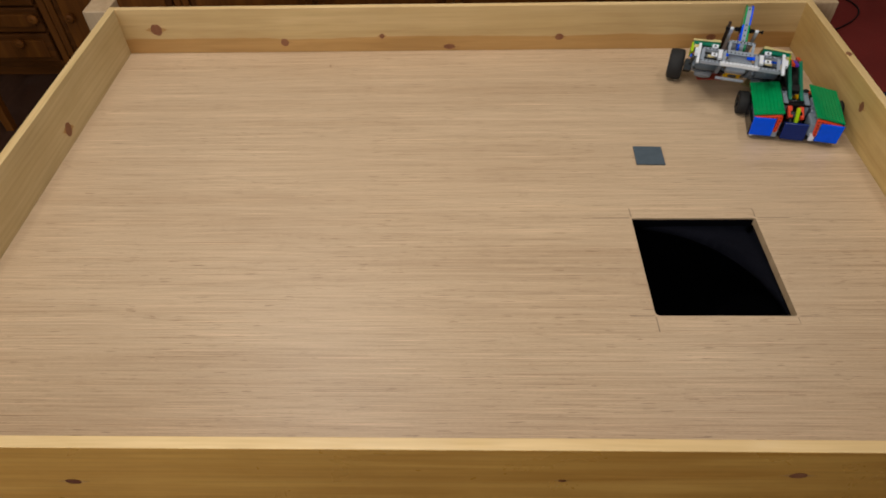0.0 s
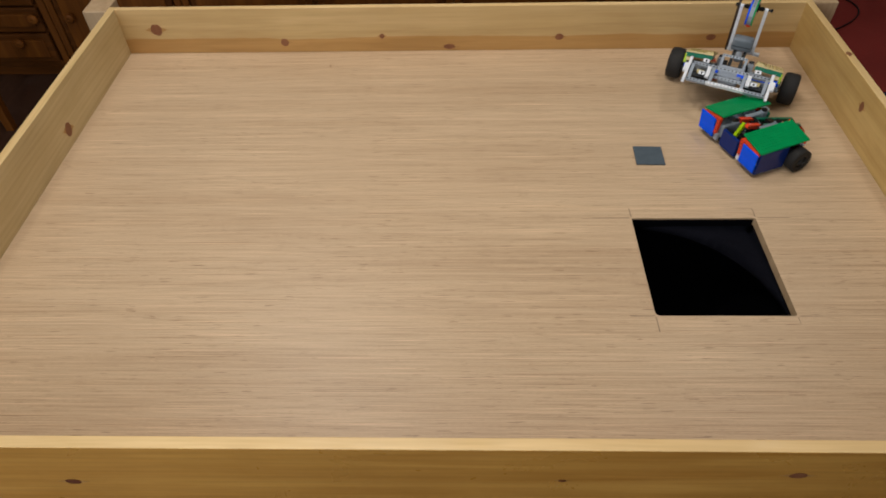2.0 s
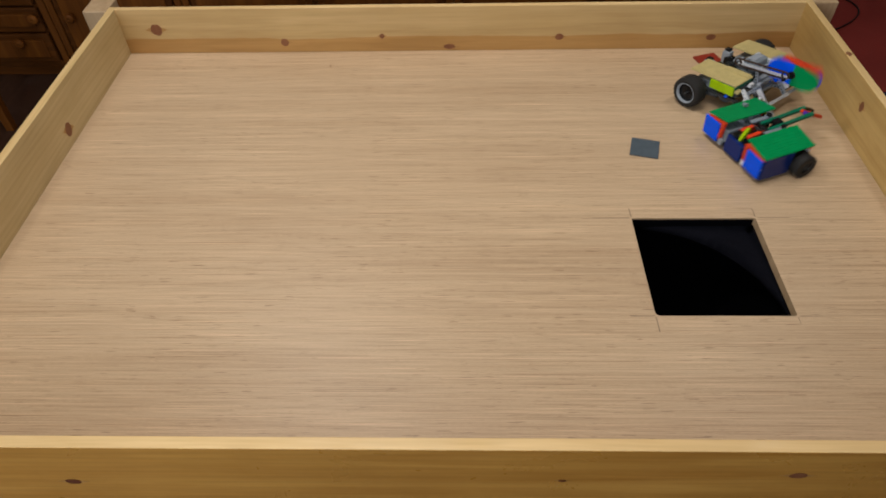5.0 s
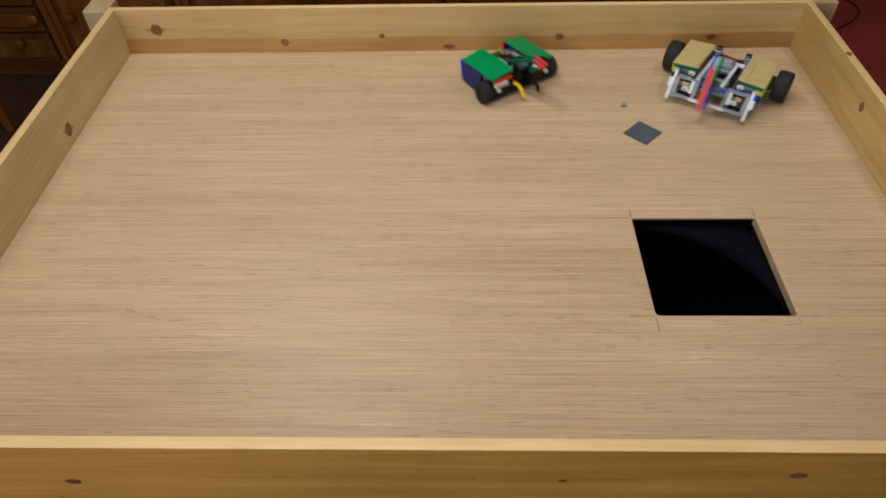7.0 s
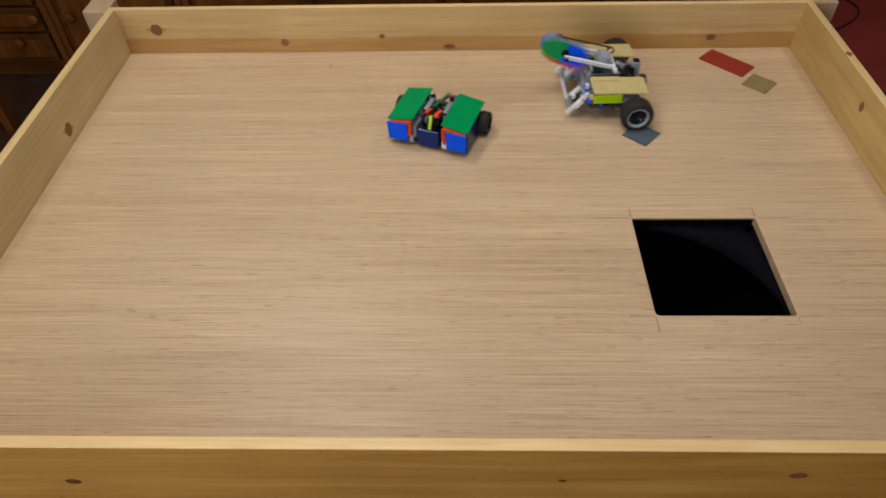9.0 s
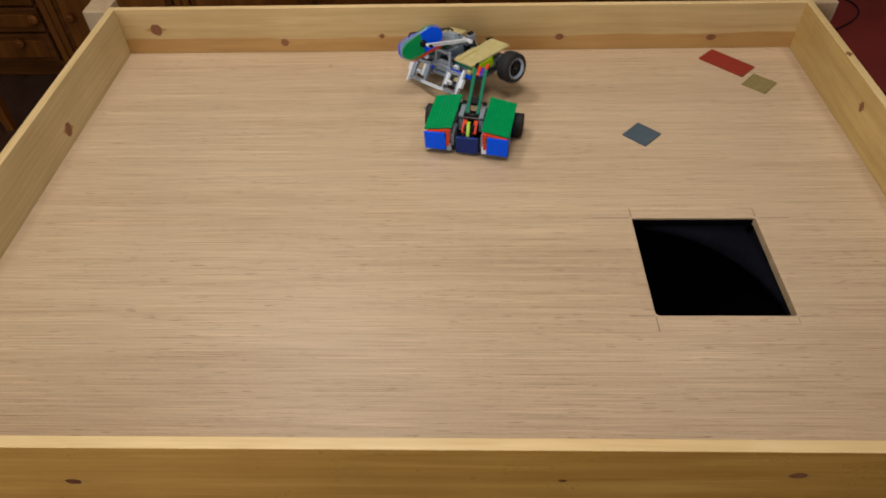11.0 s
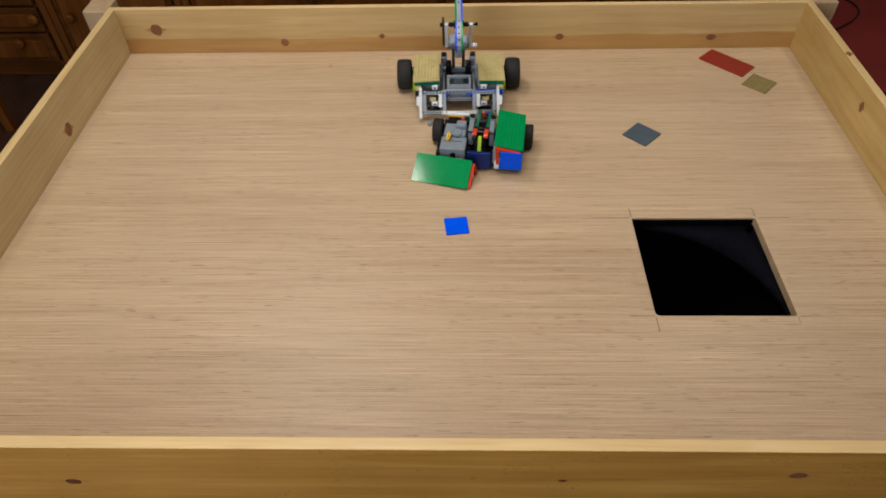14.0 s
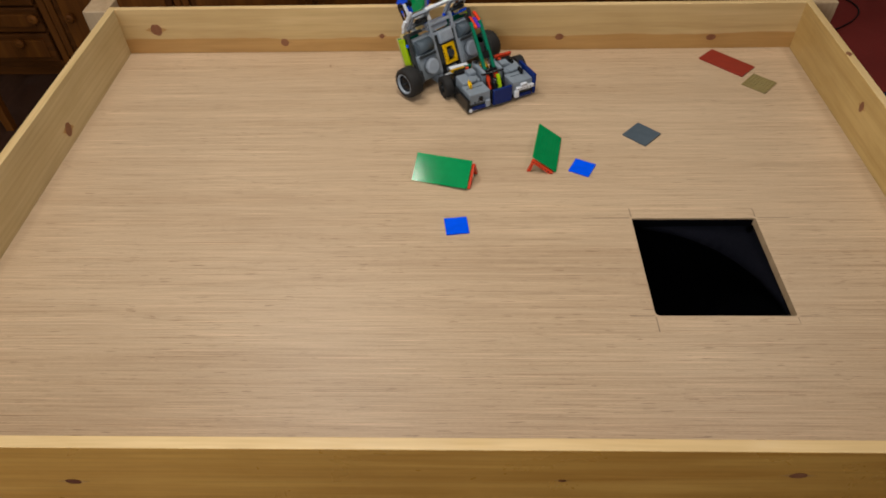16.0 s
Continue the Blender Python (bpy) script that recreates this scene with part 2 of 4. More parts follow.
def liftarm(bm, a, b, side, thick=0.0074, width=0.0074, slot=0, hole_slot=1):
    """A round-ended studless beam from hole centre a to hole centre b, pin holes along side every 8 mm, their shade
    painted as solid dark discs.
    """
    a, b = Vector(a), Vector(b)
    u = (b - a).normalized()
    s = Vector(side)
    s = (s - u * s.dot(u)).normalized()
    v = s.cross(u)
    length, r = (b - a).length, width / 2
    outline = [(length + r * math.cos(t), r * math.sin(t)) for t in [math.pi * (i / 6 - 0.5) for i in range(7)]]
    outline += [(r * math.cos(t), r * math.sin(t)) for t in [math.pi * (i / 6 + 0.5) for i in range(7)]]
    lo = [bm.verts.new(a + u * p + v * q - s * thick / 2) for p, q in outline]
    hi = [bm.verts.new(a + u * p + v * q + s * thick / 2) for p, q in outline]
    bm.faces.new(lo[::-1]).material_index = slot
    bm.faces.new(hi).material_index = slot
    k = len(outline)
    for i in range(k):
        bm.faces.new((lo[i], lo[(i + 1) % k], hi[(i + 1) % k], hi[i])).material_index = slot
    n = max(1, round(length / 0.008))
    for i in range(n + 1):
        c = a + u * length * i / n
        e = s * (thick / 2 + 0.00015)
        tube(bm, c - e, c + e, 0.0019, n=8, slot=hole_slot)


def studded(bm, nx, ny, z0, thick=0.0032, m=None, slot=0, studs=True):
    """A plate of nx by ny studs, centred, its underside at z0."""
    m = m or Matrix.Identity(4)
    hx, hy = nx * 0.004 - 0.0001, ny * 0.004 - 0.0001
    slab(bm, -hx, hx, -hy, hy, z0, z0 + thick, m, slot)
    if studs:
        for i in range(nx):
            for j in range(ny):
                c = Vector((-nx * 0.004 + 0.004 + 0.008 * i, -ny * 0.004 + 0.004 + 0.008 * j, z0 + thick))
                tube(bm, m @ c, m @ (c + Vector((0, 0, 0.0012))), 0.0024, n=8, slot=slot)


def finish(name, bm, materials):
    bmesh.ops.recalc_face_normals(bm, faces=bm.faces[:])
    data = bpy.data.meshes.new(name)
    bm.to_mesh(data)
    bm.free()
    for m in materials if isinstance(materials, (list, tuple)) else [materials]:
        data.materials.append(m)
    return data


def part(name, bm, mat, parent, label=""):
    """One mesh as a part of a thing or of a part."""
    ob = new(name, finish(name, bm, mat))
    ob.parent = parent
    return tagged(ob, label) if label else ob


def bevelled(bm, offset, segments=1):
    bmesh.ops.bevel(bm, geom=bm.edges[:], offset=offset, segments=segments, affect="EDGES", profile=0.5)
    return bm


def box_part(name, lim, mat, parent, label="", bevel=0.0006):
    bm = bmesh.new()
    slab(bm, *lim)
    if bevel:
        bevelled(bm, bevel)
    return part(name, bm, mat, parent, label)


def structure(name, bm, mat, label, category):
    return tagged(new(name, finish(name, bm, mat)), label, category, kind="structure")


# ---------------------------------------------------------------- the room
bm = bmesh.new()
slab(bm, -3.0, 4.6, -3.0, 3.6, FLOOR - 0.1, FLOOR)
structure("floor", bm, DARK_FLOOR, "dark brown wooden room floor under the arena", "floor")
bm = bmesh.new()
slab(bm, -3.0, 4.6, -3.0, 3.6, 2.0, 2.1)
structure("ceiling", bm, PLASTER, "plain pale plaster ceiling", "ceiling")
for name, lim in (("wall_north", (-3.0, 4.6, 3.6, 3.7)), ("wall_south", (-3.0, 4.6, -3.1, -3.0)),
                  ("wall_west", (-3.1, -3.0, -3.1, 3.7)), ("wall_east", (4.6, 4.7, -3.1, 3.7))):
    bm = bmesh.new()
    slab(bm, *lim, FLOOR - 0.1, 2.1)
    structure(name, bm, PLASTER, "plain plastered room wall", "wall")


def carpet():
    bm = bmesh.new()
    slab(bm, 2.08, 4.4, -0.6, 3.4, FLOOR + 0.004, FLOOR + 0.014)
    bevelled(bm, 0.004, 2)
    tagged(new("carpet", finish("carpet", bm, CARPET)), "dark red woven carpet beside the arena", "carpet")
    bm = bmesh.new()
    slab(bm, -0.20, 0.20, -0.22, 0.22, 0, 0.012)
    bmesh.ops.subdivide_edges(bm, edges=bm.edges[:], cuts=5, use_grid_fill=True)
    for v in bm.verts:
        v.co.z += 0.012 * noise.noise(v.co * 9) * (v.co.z > 0.006)
    ob = tagged(new("cloth", finish("cloth", bm, NAVY)), "dark navy folded cloth on the red carpet", "cloth")
    ob.matrix_basis = pose(2.80, 1.72, FLOOR + 0.015, 0, 0, 12)


def cable():
    cu = bpy.data.curves.new("cable", "CURVE")
    cu.dimensions, cu.bevel_depth, cu.bevel_resolution = "3D", 0.0035, 3
    s = cu.splines.new("NURBS")
    pts = [(2.45, 2.36), (2.60, 2.40), (2.70, 2.46), (2.79, 2.54), (2.84, 2.64), (2.80, 2.74), (2.70, 2.80)]
    s.points.add(len(pts) - 1)
    for q, (x, y) in zip(s.points, pts):
        q.co = (x, y, FLOOR + 0.019, 1)
    s.use_endpoint_u, s.order_u = True, 4
    cu.materials.append(CABLE)
    tagged(new("cable", cu), "thin black cable curling over the red carpet", "cable")


def knob(parent, x, y, z):
    bm = bmesh.new()
    spin(bm, [(0.0, 0.0001), (0.0, 0.009), (-0.012, 0.009), (-0.018, 0.019), (-0.026, 0.021), (-0.033, 0.016), (-0.035, 0.0001)], 18, 0, "y", (x, y, z))
    part("knob", bm, STAINED_EDGE, parent, "turned wooden knob")


def chest(x0, x1, fronts, label, top=0.45):
    """A dark stained cabinet with framed fronts; fronts: (x0, x1, z0, z1, knob x, knob z)."""
    root = tagged(new("chest_of_drawers"), label, "cabinet", group="dark cabinets behind the arena")
    root.matrix_basis = pose(0, 2.1, FLOOR)
    z = -FLOOR
    bm = bmesh.new()
    slab(bm, x0, x1, 0.020, 0.45, 0.05, top + z)
    bevelled(bm, 0.003)
    part("body", bm, STAINED, root)
    bm = bmesh.new()
    slab(bm, x0 + 0.02, x1 - 0.02, 0.04, 0.43, 0.0, 0.05)
    part("plinth", bm, STAINED, root)
    for side in (x0, x1 - 0.028):
        bm = bmesh.new()
        slab(bm, side, side + 0.028, 0.0, 0.0195, 0.05, top + z)
        bevelled(bm, 0.003)
        part("stile", bm, STAINED_EDGE, root)
    for a, b, c, d, kx, kz in fronts:
        bm = bmesh.new()
        slab(bm, a, b, -0.004, 0.018, c + z, d + z)
        bevelled(bm, 0.006, 2)
        front = part("drawer", bm, STAINED, root)
        bm = bmesh.new()
        slab(bm, a + 0.025, b - 0.025, -0.010, -0.0045, c + z + 0.025, d + z - 0.025)
        bevelled(bm, 0.004, 2)
        part("panel", bm, STAINED_EDGE, front)
        knob(front, kx, -0.010, kz + z)


def chair_leg(x, y):
    """A square stained leg that tapers to the floor."""
    bm = bmesh.new()
    vs = slab(bm, -0.022, 0.022, -0.022, 0.022, 0.0, 0.46)
    for v in vs:
        if v.co.z < 0.1:
            v.co.x, v.co.y = v.co.x * 0.72, v.co.y * 0.72
    bevelled(bm, 0.003, 2)
    ob = tagged(new("furniture_leg", finish("furniture_leg", bm, STAINED_EDGE)), "orange-brown tapered wooden furniture leg on the floor", "leg")
    ob.matrix_basis = pose(x, y, FLOOR)


chair_leg(-0.875, 1.735)
carpet()
cable()
chest(-1.62, -0.748, [(-1.18, -0.79, -0.395, -0.29, -0.800, -0.325), (-1.18, -0.79, -0.535, -0.405, -0.907, -0.433),
                      (-1.18, -0.79, -0.28, -0.10, -0.95, -0.19), (-1.58, -1.20, -0.535, -0.10, -1.23, -0.3)],
      "dark stained wooden chest of drawers with turned knobs")
chest(-0.744, -0.19, [(-0.71, -0.225, -0.55, -0.20, -0.649, -0.321), (-0.71, -0.225, -0.19, 0.10, -0.664, -0.02)],
      "dark stained wooden cabinet with panelled doors")
chest(-0.186, 0.90, [(-0.15, 0.34, -0.55, 0.10, 0.30, -0.2), (0.36, 0.86, -0.55, 0.10, 0.40, -0.2)],
      "wide dark stained wooden cupboard behind the arena")
chest(0.904, 2.02, [(0.94, 1.45, -0.55, 0.10, 1.41, -0.2), (1.47, 1.98, -0.55, 0.10, 1.51, -0.2)],
      "dark stained wooden sideboard behind the arena")

# ---------------------------------------------------------------- the arena
T = 0.018
HX, HY, HS = 1.2832, 0.3118, 0.2547      # the square hole


def knot(parent, place, axis, rx, rz, tilt=0.0, core=None):
    """A dark knot with the resin streak that tapers away from it, flush in the board."""
    for name, k, mat, proud in (("knot_streak", 1.0, KNOT_RIM, 0.0003), ("knot", 1.0, core or KNOT, 0.0006)):
        bm = bmesh.new()
        n = 20
        ring = []
        for lift in (0.0, proud):
            pts = []
            for i in range(n):
                a = i * math.tau / n
                w = 1 + 0.16 * noise.noise(Vector((math.cos(a) * 1.4 + place[0] * 9, math.sin(a) * 1.4, place[2] * 30)))
                u, v = rx * k * w * math.cos(a), rz * k * w * math.sin(a)
                if name == "knot_streak":
                    u, v = rx * 2.1 * w * math.cos(a), rz * 0.60 * w * math.sin(a) * abs(math.sin(a)) ** 2.0
                u, v = u * math.cos(tilt) - v * math.sin(tilt), u * math.sin(tilt) + v * math.cos(tilt)
                d = {"-y": (u, -lift, v), "+x": (lift, u, v), "-x": (-lift, u, v), "+z": (u, v, lift)}[axis]
                pts.append(bm.verts.new(Vector(place) + Vector(d)))
            ring.append(pts)
        for i in range(n):
            bm.faces.new((ring[0][i], ring[0][(i + 1) % n], ring[1][(i + 1) % n], ring[1][i]))
        bm.faces.new(ring[1])
        part(name, bm, mat, parent)


def arena():
    # the ply sheet with its square hole, corners slightly round
    bm = bmesh.new()
    inner = []
    for cx, cy, a0 in ((HX + HS, HY + HS, 0), (HX, HY + HS, 90), (HX, HY, 180), (HX + HS, HY, 270)):
        sx, sy = (1 if cx > HX else -1), (1 if cy > HY else -1)
        r = 0.009 if (sx, sy) == (-1, -1) else 0.004
        for k in range(5):
            a = radians(a0 + 22.5 * k)
            inner.append((cx - sx * r + r * math.cos(a), cy - sy * r + r * math.sin(a)))
    outer = [(W - 0.0012, D - 0.0008), (0.0012, D - 0.0008), (0.0012, 0.0008), (W - 0.0012, 0.0008)]
    top = {z: ([bm.verts.new((x, y, z)) for x, y in inner], [bm.verts.new((x, y, z)) for x, y in outer]) for z in (0.0, -T)}
    for z, (i, o) in top.items():
        for c in range(4):
            run = i[c * 5:c * 5 + 5]
            for a, b in zip(run, run[1:]):
                bm.faces.new((a, b, o[c]))
            bm.faces.new((run[-1], i[(c * 5 + 5) % 20], o[(c + 1) % 4], o[c]))
    for k in range(20):
        f = bm.faces.new((top[0.0][0][k], top[0.0][0][(k + 1) % 20], top[-T][0][(k + 1) % 20], top[-T][0][k]))
        f.material_index = 1
    for k in range(4):
        bm.faces.new((top[0.0][1][k], top[0.0][1][(k + 1) % 4], top[-T][1][(k + 1) % 4], top[-T][1][k]))
    sheet = structure("arena_floor", bm, [PLY, PINE_POST], "pale red-brown plywood arena floor with a square hole", "arena floor")
    # pencil lines that run past the corners of the hole
    for x0, x1, y0, y1 in ((HX - 0.085, HX - 0.004, HY + HS + 0.001, HY + HS + 0.0022), (HX + HS + 0.004, HX + HS + 0.07, HY + HS + 0.001, HY + HS + 0.0017),
                           (HX - 0.046, HX - 0.002, HY - 0.0012, HY), (HX + HS + 0.004, HX + HS + 0.045, HY - 0.0006, HY),
                           (HX - 0.0008, HX + 0.0004, HY - 0.036, HY - 0.003), (HX - 0.0008, HX + 0.0004, HY + HS + 0.003, HY + HS + 0.03),
                           (HX + HS, HX + HS + 0.0012, HY + HS + 0.004, HY + HS + 0.03), (HX + HS, HX + HS + 0.0006, HY - 0.018, HY - 0.004)):
        bm = bmesh.new()
        slab(bm, x0, x1, y0, y1, 0.0, 0.0003)
        part("pencil_line", bm, PENCIL, sheet)
    # dark mineral streaks in the veneer, and one small scratch: x, y, length
    for x, y, size in ((0.670, 0.509, 0.028), (0.705, 0.4865, 0.020), (0.644, 0.5106, 0.008), (0.878, 0.4356, 0.012), (0.884, 0.4345, 0.006), (0.912, 0.372, 0.016),
                       (0.915, 0.297, 0.022), (0.416, 0.803, 0.030), (1.130, 0.524, 0.034), (1.119, 0.422, 0.024), (1.245, 0.259, 0.010),
                       (0.785, 0.674, 0.012), (1.018, 0.600, 0.014), (0.735, 0.424, 0.026), (0.408, 0.436, 0.032), (0.101, 0.475, 0.036), (0.357, 0.309, 0.010), (0.578, 1.171, 0.014)):
        bm = bmesh.new()
        n = 7
        rim = [(size / 2 * (2 * k / n - 1), 0.00050 * math.sin(math.pi * k / n) + 0.0001) for k in range(n + 1)]
        pts = [bm.verts.new((x + u, y + v + 0.0004 * noise.noise(Vector((u * 150, x * 40, 0))), 0.0002)) for u, v in rim]
        pts += [bm.verts.new((x + u, y - v + 0.0004 * noise.noise(Vector((u * 150, x * 40, 0))), 0.0002)) for u, v in reversed(rim)]
        bm.faces.new(pts)
        bmesh.ops.solidify(bm, geom=bm.faces[:], thickness=0.0002)
        part("grain_streak", bm, STREAK, sheet)
    bm = bmesh.new()
    slab(bm, 0.5745, 0.5765, 1.158, 1.1705, 0.0, 0.0003)
    part("scratch", bm, STREAK, sheet)
    # a black film bag hangs in the hole; thin black strips cover three of the cut edges
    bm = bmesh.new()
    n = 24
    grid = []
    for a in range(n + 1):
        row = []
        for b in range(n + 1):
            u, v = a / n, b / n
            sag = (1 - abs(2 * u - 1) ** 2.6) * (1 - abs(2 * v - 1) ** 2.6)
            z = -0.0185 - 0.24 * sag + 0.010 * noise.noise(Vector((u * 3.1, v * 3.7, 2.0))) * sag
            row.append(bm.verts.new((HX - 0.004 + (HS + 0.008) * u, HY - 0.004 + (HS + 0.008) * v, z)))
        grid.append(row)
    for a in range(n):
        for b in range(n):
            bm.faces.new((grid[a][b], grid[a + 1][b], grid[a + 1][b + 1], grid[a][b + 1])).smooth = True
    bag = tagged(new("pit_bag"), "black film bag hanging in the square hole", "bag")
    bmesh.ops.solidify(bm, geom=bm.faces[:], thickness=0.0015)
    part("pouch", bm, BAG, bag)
    # an added lighter sheet paints the lit far corner of the film, its free edge a quarter circle
    bm = bmesh.new()
    n, last = 36, None
    for k in range(n + 1):
        a = radians(2 + 86 * k / n)
        c, q = math.cos(a), math.sin(a)
        out = 1.006 / max(c, q)
        row = [bm.verts.new((HX + HS * c * d, HY + HS * q * d, z)) for d, z in ((1.0, -0.032), ((1 + out) / 2, -0.024), (out, -0.0205))]
        if last:
            for i in range(2):
                bm.faces.new((last[i], row[i], row[i + 1], last[i + 1])).smooth = True
        last = row
    bmesh.ops.solidify(bm, geom=bm.faces[:], thickness=0.0010)
    part("lit_corner", bm, BAG_LIT, bag, "lighter navy sheet coloured as the lit corner of the bag")
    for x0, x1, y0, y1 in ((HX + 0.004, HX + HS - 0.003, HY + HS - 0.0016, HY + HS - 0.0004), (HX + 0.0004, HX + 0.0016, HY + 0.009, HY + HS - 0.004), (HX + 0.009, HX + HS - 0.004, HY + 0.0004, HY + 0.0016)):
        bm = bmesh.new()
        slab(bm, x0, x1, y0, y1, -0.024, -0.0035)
        part("edge_strip", bm, BAG, bag)
    bm = bmesh.new()
    slab(bm, HX - 0.10, HX + HS + 0.10, HY - 0.10, HY + HS + 0.10, -0.380, -0.370)
    for x0, x1, y0, y1 in ((HX - 0.10, HX - 0.09, HY - 0.10, HY + HS + 0.10), (HX + HS + 0.09, HX + HS + 0.10, HY - 0.10, HY + HS + 0.10),
                           (HX - 0.09, HX + HS + 0.09, HY - 0.10, HY - 0.09), (HX - 0.09, HX + HS + 0.09, HY + HS + 0.09, HY + HS + 0.10)):
        slab(bm, x0, x1, y0, y1, -0.370, -T - 0.0005)
    structure("pit_box", bm, STAINED, "dark wooden box under the square hole", "box")

    th = 0.019
    boards = {}
    specs = (("board_back", (-0.001, W + 0.001, D, D + 0.016), PINE_BACK, PINE_LIT_TOP),
             ("board_front", (-0.06, W + 0.06, -th, 0.0), PINE_FRONT, PINE_LIT_TOP),
             ("board_left", (-th, 0.0, 0.0002, D + 0.014), PINE_SIDE, PINE_LIT_TOP_SIDE),
             ("board_right", (W, W + th, 0.0002, D + 0.014), PINE_AMBER, PINE_LIT_TOP_SIDE))
    for name, (x0, x1, y0, y1), mat, cap in specs:
        bm = bmesh.new()
        z0 = -0.045
        lift = {"board_back": 0.0, "board_front": 0.0, "board_left": 0.0006, "board_right": 0.0006}[name]
        slab(bm, x0, x1, y0, y1, z0, H + lift)
        # break the edges and let the boards wander a little, as sawn wood does
        long_axis = 0 if x1 - x0 > y1 - y0 else 1
        es = [e for e in bm.edges if abs((e.verts[0].co - e.verts[1].co)[long_axis]) > 0.5]
        bmesh.ops.subdivide_edges(bm, edges=es, cuts=24)
        es = [e for e in bm.edges if abs((e.verts[0].co - e.verts[1].co)[long_axis]) > 0.01]
        bmesh.ops.bevel(bm, geom=es, offset=0.0015, segments=2, affect="EDGES", profile=0.5)
        for v in bm.verts:
            if v.co.z > H - 0.01:
                v.co.z += 0.0009 * noise.noise(Vector((v.co.x * 2.3, v.co.y * 2.3, 7.0)))
        # up-facing faces take the lighter, lit copy of the pine
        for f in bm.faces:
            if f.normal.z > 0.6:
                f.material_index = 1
        label = {"board_back": "yellow pine board along the far edge, with orange heartwood and knots",
                 "board_front": "yellow pine board along the near edge, with dark knots",
                 "board_left": "varnished yellow pine side board with one brown knot",
                 "board_right": "varnished amber pine side board with a brown knot"}[name]
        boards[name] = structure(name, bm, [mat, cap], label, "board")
    for x, z, rx, rz in ((0.096, 0.070, 0.015, 0.017), (0.442, 0.029, 0.011, 0.011), (0.713, 0.045, 0.007, 0.007),
                         (0.897, 0.012, 0.016, 0.007), (1.198, 0.038, 0.012, 0.009), (1.609, 0.032, 0.013, 0.009)):
        knot(boards["board_back"], (x, D, z), "-y", rx, rz)
    knot(boards["board_left"], (0.0, 0.838, 0.036), "+x", 0.013, 0.017, -0.3)
    knot(boards["board_right"], (W, 0.842, 0.080), "-x", 0.008, 0.012)
    knot(boards["board_right"], (W + 0.008, 0.985, H + 0.0006), "+z", 0.006, 0.010)
    for x, z, rx, rz, core in ((0.350, 0.023, 0.012, 0.0075, KNOT_DARK), (1.075, 0.038, 0.006, 0.0035, KNOT_DARK), (1.405, 0.060, 0.013, 0.0075, KNOT)):
        knot(boards["board_front"], (x, -th, z), "-y", rx, rz, 0.0, core)

    for x0, x1, y0, y1, top_z, label in (
            (-0.086, -0.0195, D - 0.006, D + 0.070, H - 0.001, "square pine corner post of the arena"),
            (W + 0.0195, W + 0.085, D + 0.001, D + 0.070, H - 0.001, "square pine corner post of the arena"),
            (-0.086, -0.0195, 0.03, 0.10, -0.05, "square pine leg under the arena"),
            (W + 0.0195, W + 0.086, 0.03, 0.10, -0.05, "square pine leg under the arena")):
        bm = bmesh.new()
        slab(bm, x0, x1, y0, y1, FLOOR + 0.0005, top_z)
        bevelled(bm, 0.003, 2)
        tagged(new("corner_post", finish("corner_post", bm, PINE_POST)), label, "post", group="posts of the arena")


arena()


# ---------------------------------------------------------------- loose pieces
def flat_plate(name, nx, ny, mat, label, m, studs=True, category="toy brick"):
    bm = bmesh.new()
    studded(bm, nx, ny, 0.0, studs=studs)
    ob = tagged(new(name, finish(name, bm, mat)), label, category)
    ob.matrix_basis = m
    return ob


RED_PLATE = flat_plate("toy_plate", 16, 8, BRICK_RED, "long brick-red toy plate lying on the plywood", pose(1.638, 1.1614, 0.0004, 0, 0, -45.9), False)
flat_plate("toy_plate", 8, 8, OLIVE, "square dull tan toy plate lying on the plywood", pose(1.694, 1.0608, 0.0004, 0, 0, -42.8))
GREY_PLATE = flat_plate("toy_plate", 8, 8, SLATE, "square slate grey toy plate lying on the plywood", pose(1.3576, 0.7704, 0.0004, 0, 0, -2.0), False)


def connector():
    bm = bmesh.new()
    tube(bm, (-0.006, 0, 0.004), (0.006, 0, 0.004), 0.004, n=10)
    tube(bm, (0.0, -0.004, 0.004), (0.0, 0.006, 0.004), 0.0032, n=10)
    return tagged(new("connector", finish("connector", bm, MID_GREY)), "tiny grey toy connector lost on the plywood", "toy brick")


CONNECTOR = connector()


